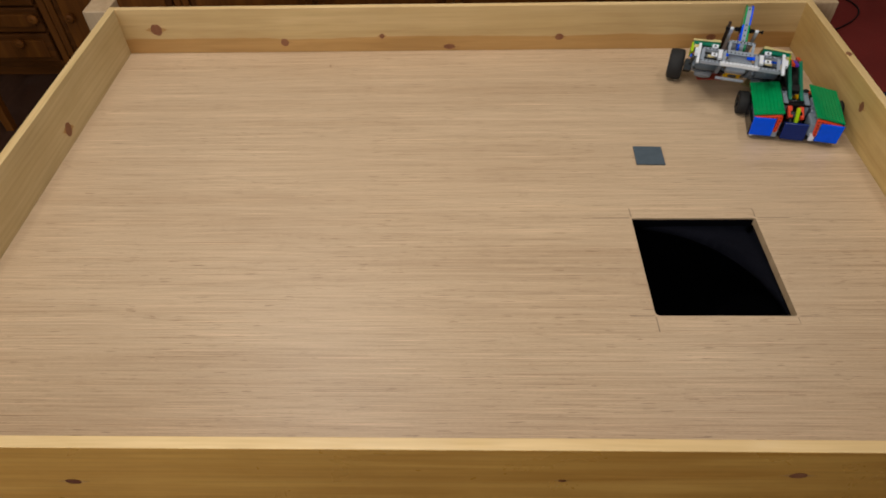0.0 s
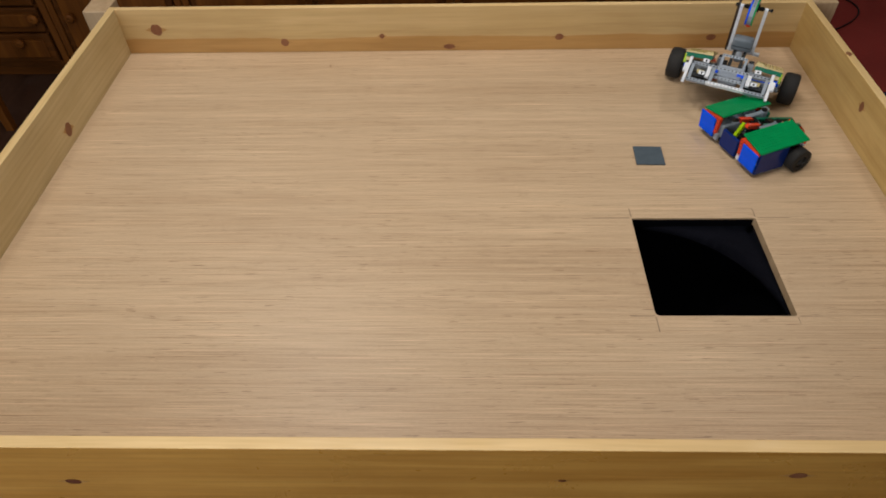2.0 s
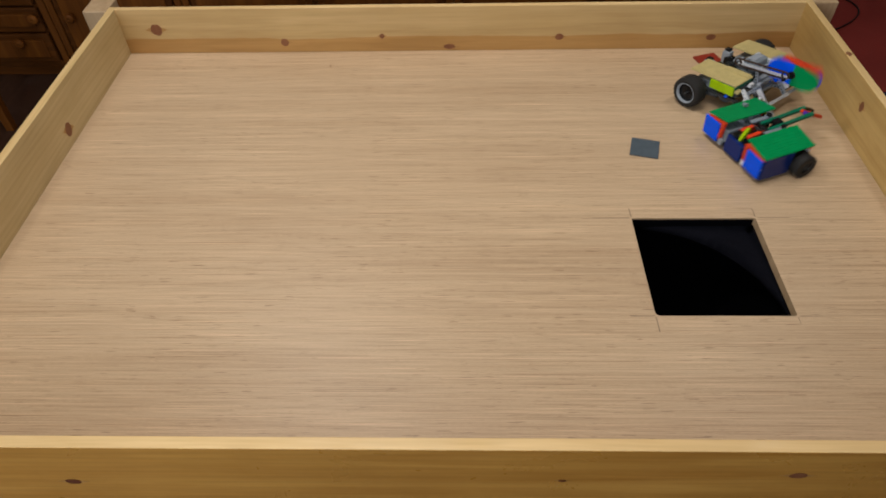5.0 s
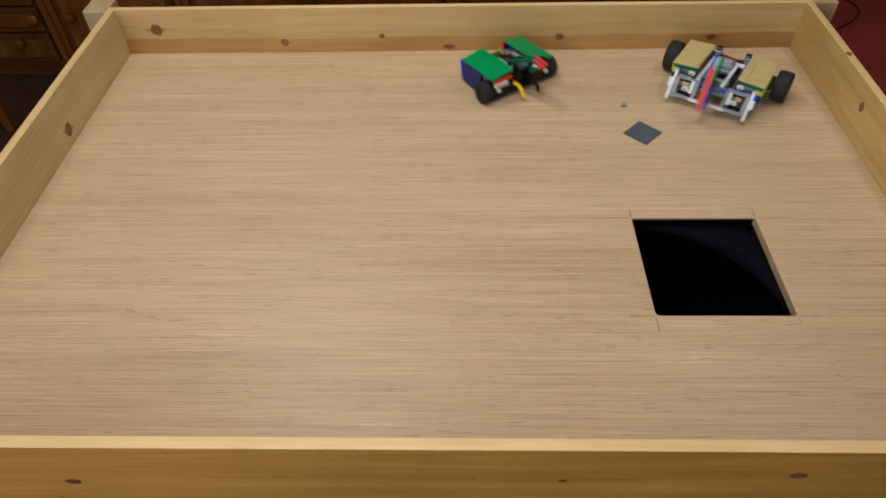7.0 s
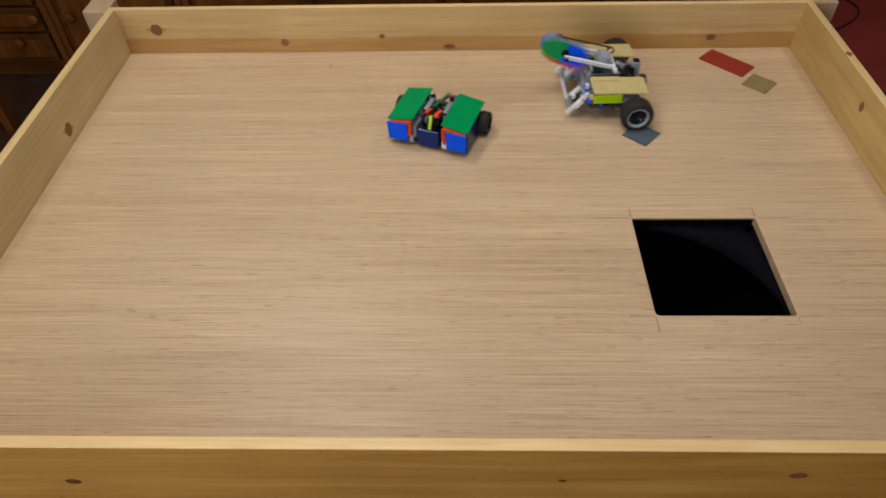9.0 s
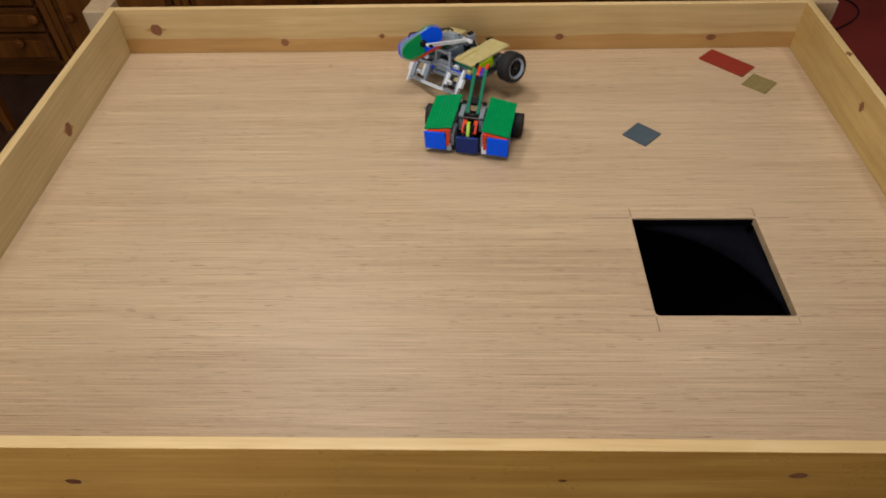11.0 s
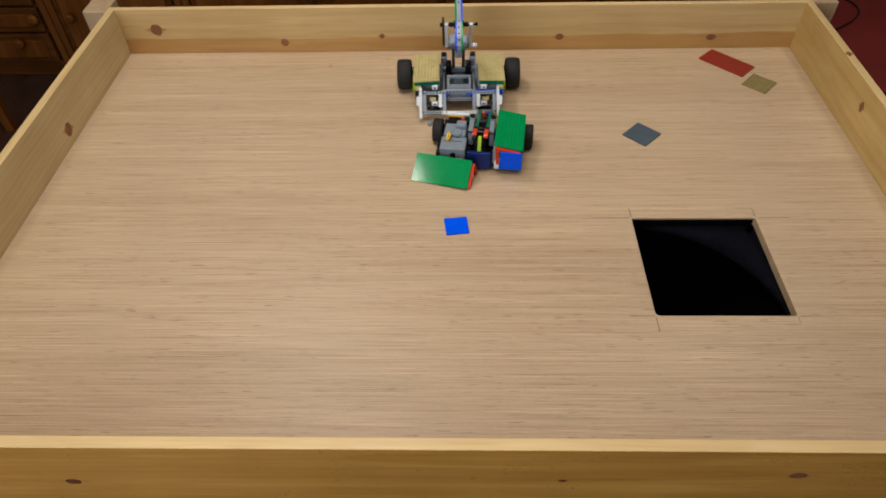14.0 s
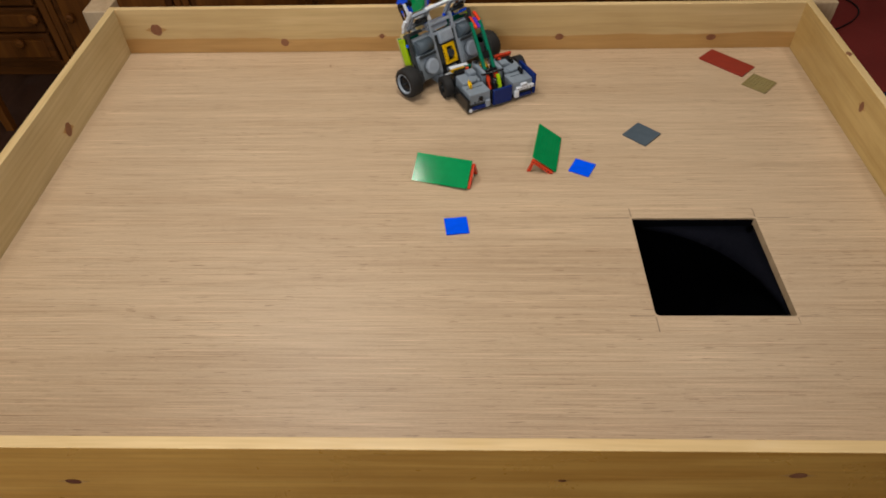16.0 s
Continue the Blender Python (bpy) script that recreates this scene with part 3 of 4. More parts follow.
# ---------------------------------------------------------------- robots: shared parts
def wheel(parent, x, y, r, width, sign, rim_mat, rim_label, rim=0.66):
    """A ribbed tyre on a dished rim, its axle along x; the outer face looks to sign."""
    bm = bmesh.new()
    h = width / 2
    spin(bm, [(-h, r * rim), (-h * 0.96, r * 0.86), (-h * 0.72, r * 0.975), (-h * 0.3, r), (h * 0.3, r), (h * 0.72, r * 0.975),
              (h * 0.96, r * 0.86), (h, r * rim)], 36)
    n = 22
    for i in range(n):
        a = i * math.tau / n
        for s in (-1, 1):
            m = Matrix.Rotation(a + (0.14 if s > 0 else 0), 4, "X")
            slab(bm, s * h * 0.48 - h * 0.40, s * h * 0.48 + h * 0.40, -r * 0.055, r * 0.055, r * 0.93, r * (1.003 if rim < 0.6 else 0.955), m)
    tyre = part("tyre", bm, RUBBER, parent, "black ribbed rubber tyre")
    tyre.matrix_basis = pose(x, y, r)
    bm = bmesh.new()
    o = sign
    spin(bm, [(o * h * 0.92, r * rim * 1.0), (o * h * 1.0, r * (rim - 0.02)), (o * h * 0.98, r * (rim - 0.05)), (o * h * 0.78, r * (rim - 0.10)), (o * h * 0.1, r * (rim - 0.14)),
              (-h * 0.9, r * (rim - 0.12)), (-h * 0.9, r * rim)], 32)
    part("rim", bm, rim_mat, tyre, rim_label)
    bm = bmesh.new()
    spin(bm, [(o * h * 0.35, 0.0005), (o * h * 0.70, r * (rim - 0.105)), (-h * 0.6, r * (rim - 0.135)), (-h * 0.6, 0.0005)], 24)
    for i in range(6):
        m = Matrix.Rotation(i * math.tau / 6, 4, "X")
        slab(bm, min(o * h * 0.12, o * h * 0.62), max(o * h * 0.12, o * h * 0.62), -0.0016, 0.0016, 0.004, r * (rim - 0.16), m)
    part("hub", bm, BLACK if rim_mat is not BLACK else DARK_GREY, tyre)
    bm = bmesh.new()
    tube(bm, (-sign * h * 2.2, 0, 0), (sign * h * 1.05, 0, 0), 0.0024, n=8)
    part("axle", bm, DARK_GREY, tyre)
    return tyre


# ---------------------------------------------------------------- robot with green armour
PX, PZ, PTILT, PSLOPE, PY = 0.0334, 0.0792, math.degrees(0.179), math.degrees(math.atan(0.0182)), -0.0424


def armour_pose(s):
    """Where one green top plate sits on its robot: inner edge high, outer edge low."""
    return pose(s * PX, PY, PZ - 0.0045, PSLOPE, 0, 0) @ pose(0, 0, 0, 0, s * PTILT, 0) @ Matrix.Translation((s * 0.032, 0.064, 0))


def armour(s, label):
    """A loose green top plate with the red bracket under it, in its robot's space."""
    m = armour_pose(s)
    root = tagged(new("armour_plate"), label, "toy armour", group="green armour plates")
    bm = bmesh.new()
    studded(bm, 8, 16, 0.0, 0.0032, m)
    part("plate", bm, GREEN, root)
    x0, x1 = -s * 0.024, s * 0.026
    bm = bmesh.new()
    liftarm(bm, m @ Vector((x0, -0.0655, -0.0062)), m @ Vector((x1, -0.0655, -0.0062)), (0, 1, 0))
    part("bracket", bm, [RED, BLACK], root, "red beam with pin holes")
    bm = bmesh.new()
    liftarm(bm, m @ Vector((x0, -0.0665, -0.0062)), m @ Vector((x0 + s * 0.009, -0.0665, -0.041)), (0, 1, 0))
    part("bracket", bm, [RED, BLACK], root, "red beam with pin holes")
    return root


def flap(s, label):
    """A smooth blue six by six tile that leans on the sloping face, in its robot's space."""
    bm = bmesh.new()
    slab(bm, -0.0239, 0.0239, -0.0016, 0.0016, -0.0239, 0.0239)
    bevelled(bm, 0.0005)
    return tagged(new("blue_tile", finish("blue_tile", bm, BLUE)), label, "toy tile", group="blue tiles")


def flap_pose(s):
    return pose(s * 0.0715, -0.0475, 0.0392, 3, s * 1.5, 0)


def green_robot():
    root = tagged(new("toy_robot"), "green and blue brick-built fighting robot on the plywood", "toy robot")
    wheels = []
    # chassis
    bm = bmesh.new()
    slab(bm, -0.090, 0.090, -0.058, 0.062, 0.009, 0.016)
    for x in (-0.088, -0.030, 0.022, 0.080):
        slab(bm, x, x + 0.008, -0.060, 0.066, 0.0161, 0.0235)
    bevelled(bm, 0.0006)
    part("chassis", bm, BLACK, root)
    for s in (-1, 1):
        # dark blue side wall
        bm = bmesh.new()
        slab(bm, s * 0.0925 - 0.0035, s * 0.0925 + 0.0035, -0.062, 0.014, 0.008, 0.062 if s > 0 else 0.040)
        bevelled(bm, 0.0012, 2)
        part("side_panel", bm, DARK_BLUE if s > 0 else BLACK, root)
        # drive motor: a grey housing with its round gear head and pin holes
        bm = bmesh.new()
        x0, x1 = sorted((s * 0.0305, s * 0.0880))
        slab(bm, x0, x1, -0.057, -0.012, 0.018, 0.052)
        slab(bm, x0 + 0.004, x1 - 0.004, -0.012, 0.030, 0.0235, 0.058)
        bevelled(bm, 0.003, 2)
        motor = part("motor", bm, MID_GREY, root, "grey plastic motor housing")
        bm = bmesh.new()
        tube(bm, (s * 0.058, -0.0575, 0.036), (s * 0.058, -0.059, 0.036), 0.0065, n=8)
        part("socket", bm, BLACK, motor)
        bm = bmesh.new()
        slab(bm, *sorted((s * 0.040, s * 0.082)), -0.0585, -0.0572, 0.0195, 0.0245)
        part("vent", bm, DARK_GREY, motor)
        bm = bmesh.new()
        tube(bm, (s * 0.055, -0.004, 0.053), (s * 0.055, -0.004, 0.061), 0.0125, n=20)
        slab(bm, *sorted((s * 0.036, s * 0.058)), 0.008, 0.030, 0.056, 0.068)
        bevelled(bm, 0.0015)
        part("gear_head", bm, MID_GREY, motor)
        bm = bmesh.new()
        for k in range(4):
            tube(bm, (s * (0.044 + 0.010 * k), -0.0572, 0.0285), (s * (0.044 + 0.010 * k), -0.0582, 0.0285), 0.0020, n=8)
        part("sockets", bm, BLACK, motor)
        bm = bmesh.new()
        slab(bm, *sorted((s * 0.0400, s * 0.0840)), -0.0302, -0.0280, 0.0500, 0.0525)
        part("seam", bm, SLATE, motor)
        bm = bmesh.new()
        slab(bm, *sorted((s * 0.036, s * 0.080)), 0.0325, 0.0500, 0.0470, 0.0610)
        bevelled(bm, 0.0012)
        part("mount", bm, BLACK, motor)
        # loops of wire over one housing, a small connector behind both
        if s > 0:
            for axis, at in (("y", (0.060, 0.016, 0.0555)), ("x", (0.074, 0.026, 0.0535))):
                bm = bmesh.new()
                spin(bm, [(-0.0022, 0.0095), (0.0, 0.0117), (0.0022, 0.0095), (0.0, 0.0073)], 22, 0, axis, at)
                part("wire", bm, BLACK, motor, "looped black wire")
        bm = bmesh.new()
        tube(bm, (s * 0.046, 0.040, 0.0612), (s * 0.046, 0.040, 0.0655), 0.0042, n=10)
        part("connector", bm, RED, motor, "orange-red connector")
        bm = bmesh.new()
        liftarm(bm, (s * 0.072, -0.030, 0.057), (s * 0.070, -0.018, 0.062), (0, 0, 1))
        part("pin", bm, [YELLOW if s < 0 else BLACK, BLACK], motor)
        if s < 0:
            bm = bmesh.new()
            tube(bm, (-0.0880, -0.0600, 0.012), (-0.0880, -0.0640, 0.012), 0.0045, n=10)
            part("pin", bm, WHITE, root, "white corner pin")
        bm = bmesh.new()
        slab(bm, *sorted((s * 0.038, s * 0.084)), -0.0610, -0.0575, 0.0085, 0.0175)
        part("skirt", bm, DARK_BLUE, root)
        # white pin block with a grey frame between the panels
        bm = bmesh.new()
        slab(bm, *sorted((s * 0.035, s * 0.046)), -0.066, -0.058, 0.012, 0.030)
        bevelled(bm, 0.0008)
        part("pin_block", bm, LIGHT_GREY if s < 0 else WHITE, root)
        if s > 0:
            bm = bmesh.new()
            liftarm(bm, (0.044, -0.0605, 0.034), (0.088, -0.0605, 0.034), (0, 1, 0))
            liftarm(bm, (0.056, -0.0605, 0.042), (0.068, -0.0605, 0.042), (0, 1, 0))
            part("cross_beam", bm, [WHITE, BLACK], root, "white beam with pin holes")
        # inner upright
        bm = bmesh.new()
        slab(bm, *sorted((s * 0.018, s * 0.029)), -0.010, 0.030, 0.030, 0.072)
        slab(bm, *sorted((s * 0.0175, s * 0.0295)), 0.0305, 0.046, 0.056, 0.074)
        bevelled(bm, 0.0015)
        up = part("upright", bm, MID_GREY, root)
        bm = bmesh.new()
        tube(bm, (s * 0.0235, 0.038, 0.0735), (s * 0.0235, 0.038, 0.078), 0.006, n=14)
        part("cap", bm, BLACK, up)
        # rear axle block and wheel
        bm = bmesh.new()
        slab(bm, *sorted((s * 0.030, s * 0.090)), 0.030, 0.062, 0.016, 0.046)
        bevelled(bm, 0.002)
        part("gearbox", bm, BLACK, root)
        bm = bmesh.new()
        tube(bm, (s * 0.076, 0.0615, 0.034), (s * 0.076, 0.067, 0.034), 0.0055, n=10)
        part("bush", bm, WHITE, root)
        wheels.append((wheel(root, s * 0.1045, 0.041, 0.0270, 0.024, s, BLACK, "black spoked rim", 0.55), s))
        # stack of coloured bricks at the arm end
        if s > 0:
            bm = bmesh.new()
            liftarm(bm, (0.036, 0.0605, 0.0585), (0.088, 0.0605, 0.0585), (0, 0, 1))
            part("end_beam", bm, [RED, BLACK], root, "red beam")
            bm = bmesh.new()
            slab(bm, 0.050, 0.088, 0.061, 0.068, 0.044, 0.0535)
            for k in range(4):
                slab(bm, 0.055 + 0.008 * k, 0.0585 + 0.008 * k, 0.0676, 0.0684, 0.0465, 0.0505, None, 1)
            part("end_brick", bm, [WHITE, DARK_GREY], root, "white brick with dark marks")
        else:
            bm = bmesh.new()
            slab(bm, -0.082, -0.046, 0.056, 0.066, 0.050, 0.0585)
            for k in range(4):
                slab(bm, -0.0785 + 0.008 * k, -0.0745 + 0.008 * k, 0.0656, 0.0664, 0.052, 0.0565, None, 1)
            part("end_brick", bm, [YELLOW, BLACK], root, "yellow brick with dark marks")
            bm = bmesh.new()
            slab(bm, -0.0455, -0.026, 0.056, 0.064, 0.044, 0.0585)
            bevelled(bm, 0.0006)
            part("end_brick", bm, TEAL, root, "dark green brick")
            bm = bmesh.new()
            slab(bm, -0.084, -0.034, 0.058, 0.068, 0.0587, 0.0625)
            bevelled(bm, 0.0006)
            part("end_tile", bm, WHITE, root)
    # middle front panel, lime lever, cross axle
    bm = bmesh.new()
    slab(bm, -0.0250, 0.0265, -0.0645, -0.057, 0.008, 0.051)
    bevelled(bm, 0.0015, 2)
    part("front_panel", bm, DARK_BLUE, root)
    bm = bmesh.new()
    liftarm(bm, (0.0, -0.050, 0.044), (0.0, -0.036, 0.072), (1, 0, 0))
    part("lever", bm, [LIME, BLACK], root, "lime green beam")
    bm = bmesh.new()
    tube(bm, (-0.030, -0.008, 0.066), (0.030, -0.008, 0.066), 0.0035, n=10)
    slab(bm, -0.012, 0.012, -0.046, 0.050, 0.024, 0.046)
    tube(bm, (-0.012, -0.028, 0.050), (0.012, -0.028, 0.050), 0.010, n=14)
    part("cross_axle", bm, BLACK, root)
    # tusks at the arm end
    for x, mat, label in ((0.024, YELLOW, "curved yellow tusk"), (-0.024, BLACK, "curved black tusk")):
        bm = bmesh.new()
        pts = [(0.060, 0.034), (0.078, 0.036), (0.092, 0.027), (0.100, 0.012)]
        for (y0, z0), (y1, z1) in zip(pts, pts[1:]):
            tube(bm, (x, y0, z0), (x, y1, z1), 0.0048, n=10)
        part("tusk", bm, mat, root, label)
    # the body sits a little forward of its own turning point
    for ob in root.children:
        ob.matrix_basis = Matrix.Translation((0, 0.022, 0)) @ ob.matrix_basis
    # the lifting arm: twin teal beams, a coloured head and a red fork
    bm = bmesh.new()
    liftarm(bm, (0.0125, 0.0, 0.0), (0.0125, 0.120, 0.0), (1, 0, 0))
    arm = part("lifting_arm", bm, [TEAL, BLACK], root, "teal beam arm")
    bm = bmesh.new()
    liftarm(bm, (-0.0125, 0.0, 0.0), (-0.0125, 0.120, 0.0), (1, 0, 0))
    part("beam", bm, [TEAL, BLACK], arm)
    bm = bmesh.new()
    slab(bm, -0.0085, 0.0085, 0.028, 0.046, -0.005, 0.006)
    tube(bm, (-0.018, 0.0, 0.0), (0.018, 0.0, 0.0), 0.005, n=12)
    part("spacer", bm, BLACK, arm)
    # the tail of the arm: red beams on the other side of the pivot, one with a black tip
    for x in (-0.0125, 0.0125):
        bm = bmesh.new()
        liftarm(bm, (x, -0.012, 0.0), (x, -0.044, 0.0), (1, 0, 0), 0.0090, 0.0095)
        tail = part("tail_beam", bm, [RED, BLACK], arm, "red beam behind the pivot")
        if x < 0:
            bm = bmesh.new()
            tube(bm, (x, -0.048, 0.0), (x, -0.066, 0.0), 0.0042, n=10)
            part("tip", bm, BLACK, tail)
    bm = bmesh.new()
    liftarm(bm, (-0.0042, 0.108, 0.001), (-0.0042, 0.136, -0.015), (1, 0, 0))
    part("head", bm, [RED, BLACK], arm, "red beam")
    bm = bmesh.new()
    liftarm(bm, (0.0042, 0.108, 0.001), (0.0042, 0.132, -0.0125), (1, 0, 0))
    part("head", bm, [PURPLE, BLACK], arm, "purple beam")
    bm = bmesh.new()
    liftarm(bm, (0.0125, 0.122, -0.002), (0.0125, 0.148, -0.018), (1, 0, 0), 0.0065)
    part("fork", bm, [RED, BLACK], arm, "red fork tine")
    bm = bmesh.new()
    liftarm(bm, (-0.0125, 0.122, -0.002), (-0.0125, 0.147, -0.017), (1, 0, 0), 0.0065)
    part("fork", bm, [BLACK, DARK_GREY], arm, "black fork tine")
    return root, arm, wheels


GREEN_ROBOT, GREEN_ARM, GREEN_WHEELS = green_robot()
ARMOUR_A = armour(-1, "green studded armour plate with a red beam bracket, knocked loose")
ARMOUR_B = armour(1, "green armour plate with a red bracket, knocked off late")
TILE_A = flap(-1, "smooth bright blue square toy tile, first to fall")
TILE_B = flap(1, "smooth bright blue square toy tile, falls later")

# ---------------------------------------------------------------- robot with tan armour
LINK_PIVOT, LINK_LEN, LINK_ANGLE, FRAME_LEN = Vector((0, -0.0294, 0.0542)), 0.0674, 26.3, 0.1226


def tan_robot():
    root = tagged(new("toy_robot"), "grey and tan brick-built fighting robot with a spinning blade", "toy robot")
    wheels = []
    bx, bz = 0.0469, 0.0830
    for s in (-1, 1):
        m = pose(s * bx, -0.0468, bz - 0.0045, 1.03, 0, 0) @ pose(0, 0, 0, 0, s * 2.7, 0) @ Matrix.Translation((s * 0.032, 0.064, 0))
        bm = bmesh.new()
        studded(bm, 8, 16, 0.0, 0.0032, m)
        part("top_plate", bm, TAN, root, "tan studded plate")
        bm = bmesh.new()
        studded(bm, 2, 8, 0.0033, 0.0032, m @ Matrix.Translation((-s * 0.022, 0.028, 0)))
        part("strip_plate", bm, TAN, root)
        bm = bmesh.new()
        slab(bm, -0.030, 0.030, 0.0, 0.062, -0.0105, -0.0005, m)
        bevelled(bm, 0.0006)
        part("under_plate", bm, TEAL, root, "dark green bricks")
        bm = bmesh.new()
        x = s * 0.1085
        slab(bm, x - 0.0035, x + 0.0035, 0.012, 0.078, 0.052, 0.0745)
        bevelled(bm, 0.002, 2)
        part("side_panel", bm, LIME, root, "lime green panel")
        # motor block with its round gear head
        bm = bmesh.new()
        x0, x1 = sorted((s * 0.040, s * 0.100))
        slab(bm, x0, x1, -0.034, 0.030, 0.028, 0.060)
        slab(bm, x0 + 0.006, x1 - 0.006, 0.030, 0.070, 0.036, 0.062)
        bevelled(bm, 0.004, 2)
        motor = part("motor", bm, MID_GREY, root, "grey plastic motor housing")
        bm = bmesh.new()
        tube(bm, (s * 0.068, -0.004, 0.031), (s * 0.068, -0.004, 0.013), 0.021, n=24)
        bevelled(bm, 0.006, 3)
        part("gear_head", bm, LIGHT_GREY, motor)
        bm = bmesh.new()
        tube(bm, (s * 0.046, 0.048, 0.036), (s * 0.092, 0.048, 0.036), 0.0175, n=24)
        tube(bm, (s * 0.044, 0.048, 0.036), (s * 0.094, 0.048, 0.036), 0.0125, n=18)
        part("can", bm, SLATE, motor, "round dark grey motor can")
        bm = bmesh.new()
        slab(bm, x0 + 0.004, x1 - 0.004, 0.022, 0.028, 0.0225, 0.0279)
        for k in range(4):
            tube(bm, (s * (0.050 + 0.010 * k), 0.0250, 0.0220), (s * (0.050 + 0.010 * k), 0.0250, 0.0226), 0.0018, n=8, slot=1)
        part("collar", bm, [DARK_GREY, BLACK], motor)
        # long side beams and the black rail below the plate
        bm = bmesh.new()
        liftarm(bm, (s * 0.1035, -0.034, 0.040), (s * 0.1035, 0.086, 0.040), (1, 0, 0))
        part("side_beam", bm, [DARK_GREY, BLACK], root)
        bm = bmesh.new()
        liftarm(bm, (s * 0.036, -0.030, 0.034), (s * 0.036, 0.098, 0.034), (1, 0, 0))
        part("rail", bm, [LIGHT_GREY, BLACK], root)
        bm = bmesh.new()
        slab(bm, *sorted((s * 0.016, s * 0.106)), 0.0845, 0.0905, 0.048, 0.058) if s < 0 else slab(bm, 0.050, 0.104, 0.078, 0.0855, 0.050, 0.058)
        bevelled(bm, 0.0006)
        part("front_brick", bm, BLUE if s < 0 else DARK_GREY, root)
        bm = bmesh.new()
        slab(bm, *sorted((s * 0.092, s * 0.106)), 0.076, 0.088, 0.060, 0.067)
        part("corner_brick", bm, TAN, root)
        # white pin blocks on the nose
        for y, z in ((0.084, 0.068), (0.1145, 0.042)):
            bm = bmesh.new()
            slab(bm, *sorted((s * 0.052, s * 0.066)), y, y + 0.007, z - 0.004, z + 0.004)
            tube(bm, (s * 0.059, y + 0.0068, z), (s * 0.059, y + 0.0075, z), 0.0024, n=8, slot=1)
            part("pin_block", bm, [WHITE, BLACK], root)
        # scoop: a rectangular grey frame on each side, sloping to the floor
        fr = pose(0, 0.094, 0.058, -49, 0, 0)
        bm = bmesh.new()
        for u in (0.036, 0.084):
            liftarm(bm, fr @ Vector((s * u, 0.0, 0.0)), fr @ Vector((s * u, 0.048, 0.0)), fr.to_3x3() @ Vector((1, 0, 0)))
        liftarm(bm, fr @ Vector((s * 0.038, 0.048, 0.0)), fr @ Vector((s * 0.086, 0.048, 0.0)), fr.to_3x3() @ Vector((0, 0, 1)))
        liftarm(bm, fr @ Vector((s * 0.038, 0.002, 0.0)), fr @ Vector((s * 0.086, 0.002, 0.0)), fr.to_3x3() @ Vector((0, 0, 1)))
        part("scoop_frame", bm, [LIGHT_GREY, BLACK], root, "light grey beam frame")
        bm = bmesh.new()
        slab(bm, *sorted((s * 0.0415, s * 0.050)), 0.006, 0.036, 0.001, 0.0075, fr)
        part("scoop_tile", bm, WHITE, root)
        # what shows through the scoop: a holed beam, a tan brick and dark gears behind it
        bm = bmesh.new()
        liftarm(bm, fr @ Vector((s * 0.044, 0.026, -0.010)), fr @ Vector((s * 0.080, 0.026, -0.010)), fr.to_3x3() @ Vector((0, 0, 1)), 0.0074, 0.0100)
        part("inner_beam", bm, [DARK_GREY, BLACK], root, "dark grey beam with pin holes")
        bm = bmesh.new()
        slab(bm, *sorted((s * 0.056, s * 0.072)), 0.010, 0.0195, -0.0150, -0.0065, fr)
        bevelled(bm, 0.0006)
        part("inner_brick", bm, TAN, root)
        bm = bmesh.new()
        tube(bm, fr @ Vector((s * 0.046, 0.037, -0.010)), fr @ Vector((s * 0.078, 0.037, -0.010)), 0.0046, n=12)
        part("shaft", bm, BLACK, root)
        bm = bmesh.new()
        tube(bm, (s * 0.030, 0.0935, 0.050), (s * 0.030, 0.0990, 0.050), 0.0036, n=10)
        part("pin", bm, BLUE, root, "blue connector pin")
        bm = bmesh.new()
        tube(bm, (s * 0.1045, 0.060, 0.046), (s * 0.1095, 0.060, 0.046), 0.0042, n=10)
        part("pin", bm, BLUE, root, "blue connector pin")
        bm = bmesh.new()
        liftarm(bm, (s * 0.0932, 0.092, 0.0669), (s * 0.0937, 0.1353, 0.0167), (1, 0, 0), 0.0065)
        leg = part("scoop_leg", bm, [WHITE, LIGHT_GREY], root, "white beam leg")
        bm = bmesh.new()
        slab(bm, *sorted((s * 0.0962, s * 0.103)), 0.010, 0.032, -0.004, 0.004, fr @ Matrix.Translation((0, 0, 0.004)))
        part("block", bm, WHITE, leg)
        wheels.append((wheel(root, s * 0.1370, -0.020, 0.0380, 0.037, s, LIGHT_GREY, "light grey dished rim", 0.68), s))
        bm = bmesh.new()
        slab(bm, *sorted((s * 0.098, s * 0.1165)), -0.036, -0.004, 0.024, 0.052)
        bevelled(bm, 0.002)
        part("axle_block", bm, DARK_GREY, root)
        # grey towers with black caps behind the plates
        bm = bmesh.new()
        slab(bm, *sorted((s * 0.028, s * 0.044)), -0.060, -0.038, 0.036, 0.073)
        bevelled(bm, 0.0012)
        tower = part("tower", bm, LIGHT_GREY, root)
        bm = bmesh.new()
        slab(bm, *sorted((s * 0.0300, s * 0.0430)), -0.0565, -0.0415, 0.0735, 0.0795)
        bevelled(bm, 0.0015)
        part("cap", bm, BLACK, tower)
        bm = bmesh.new()
        slab(bm, *sorted((s * 0.0175, s * 0.032)), -0.046, -0.014, 0.032, 0.062)
        tube(bm, (s * 0.0175, -0.0294, 0.060), (s * 0.030, -0.0294, 0.060), 0.010, n=14)
        bevelled(bm, 0.001)
        part("gear", bm, BLACK, root)
    for lim in ((-0.044, 0.044, -0.036, -0.026, 0.034, 0.050), (-0.044, 0.044, 0.060, 0.068, 0.030, 0.044)):
        box_part("cross_member", lim, LIGHT_GREY, root, bevel=0.001)
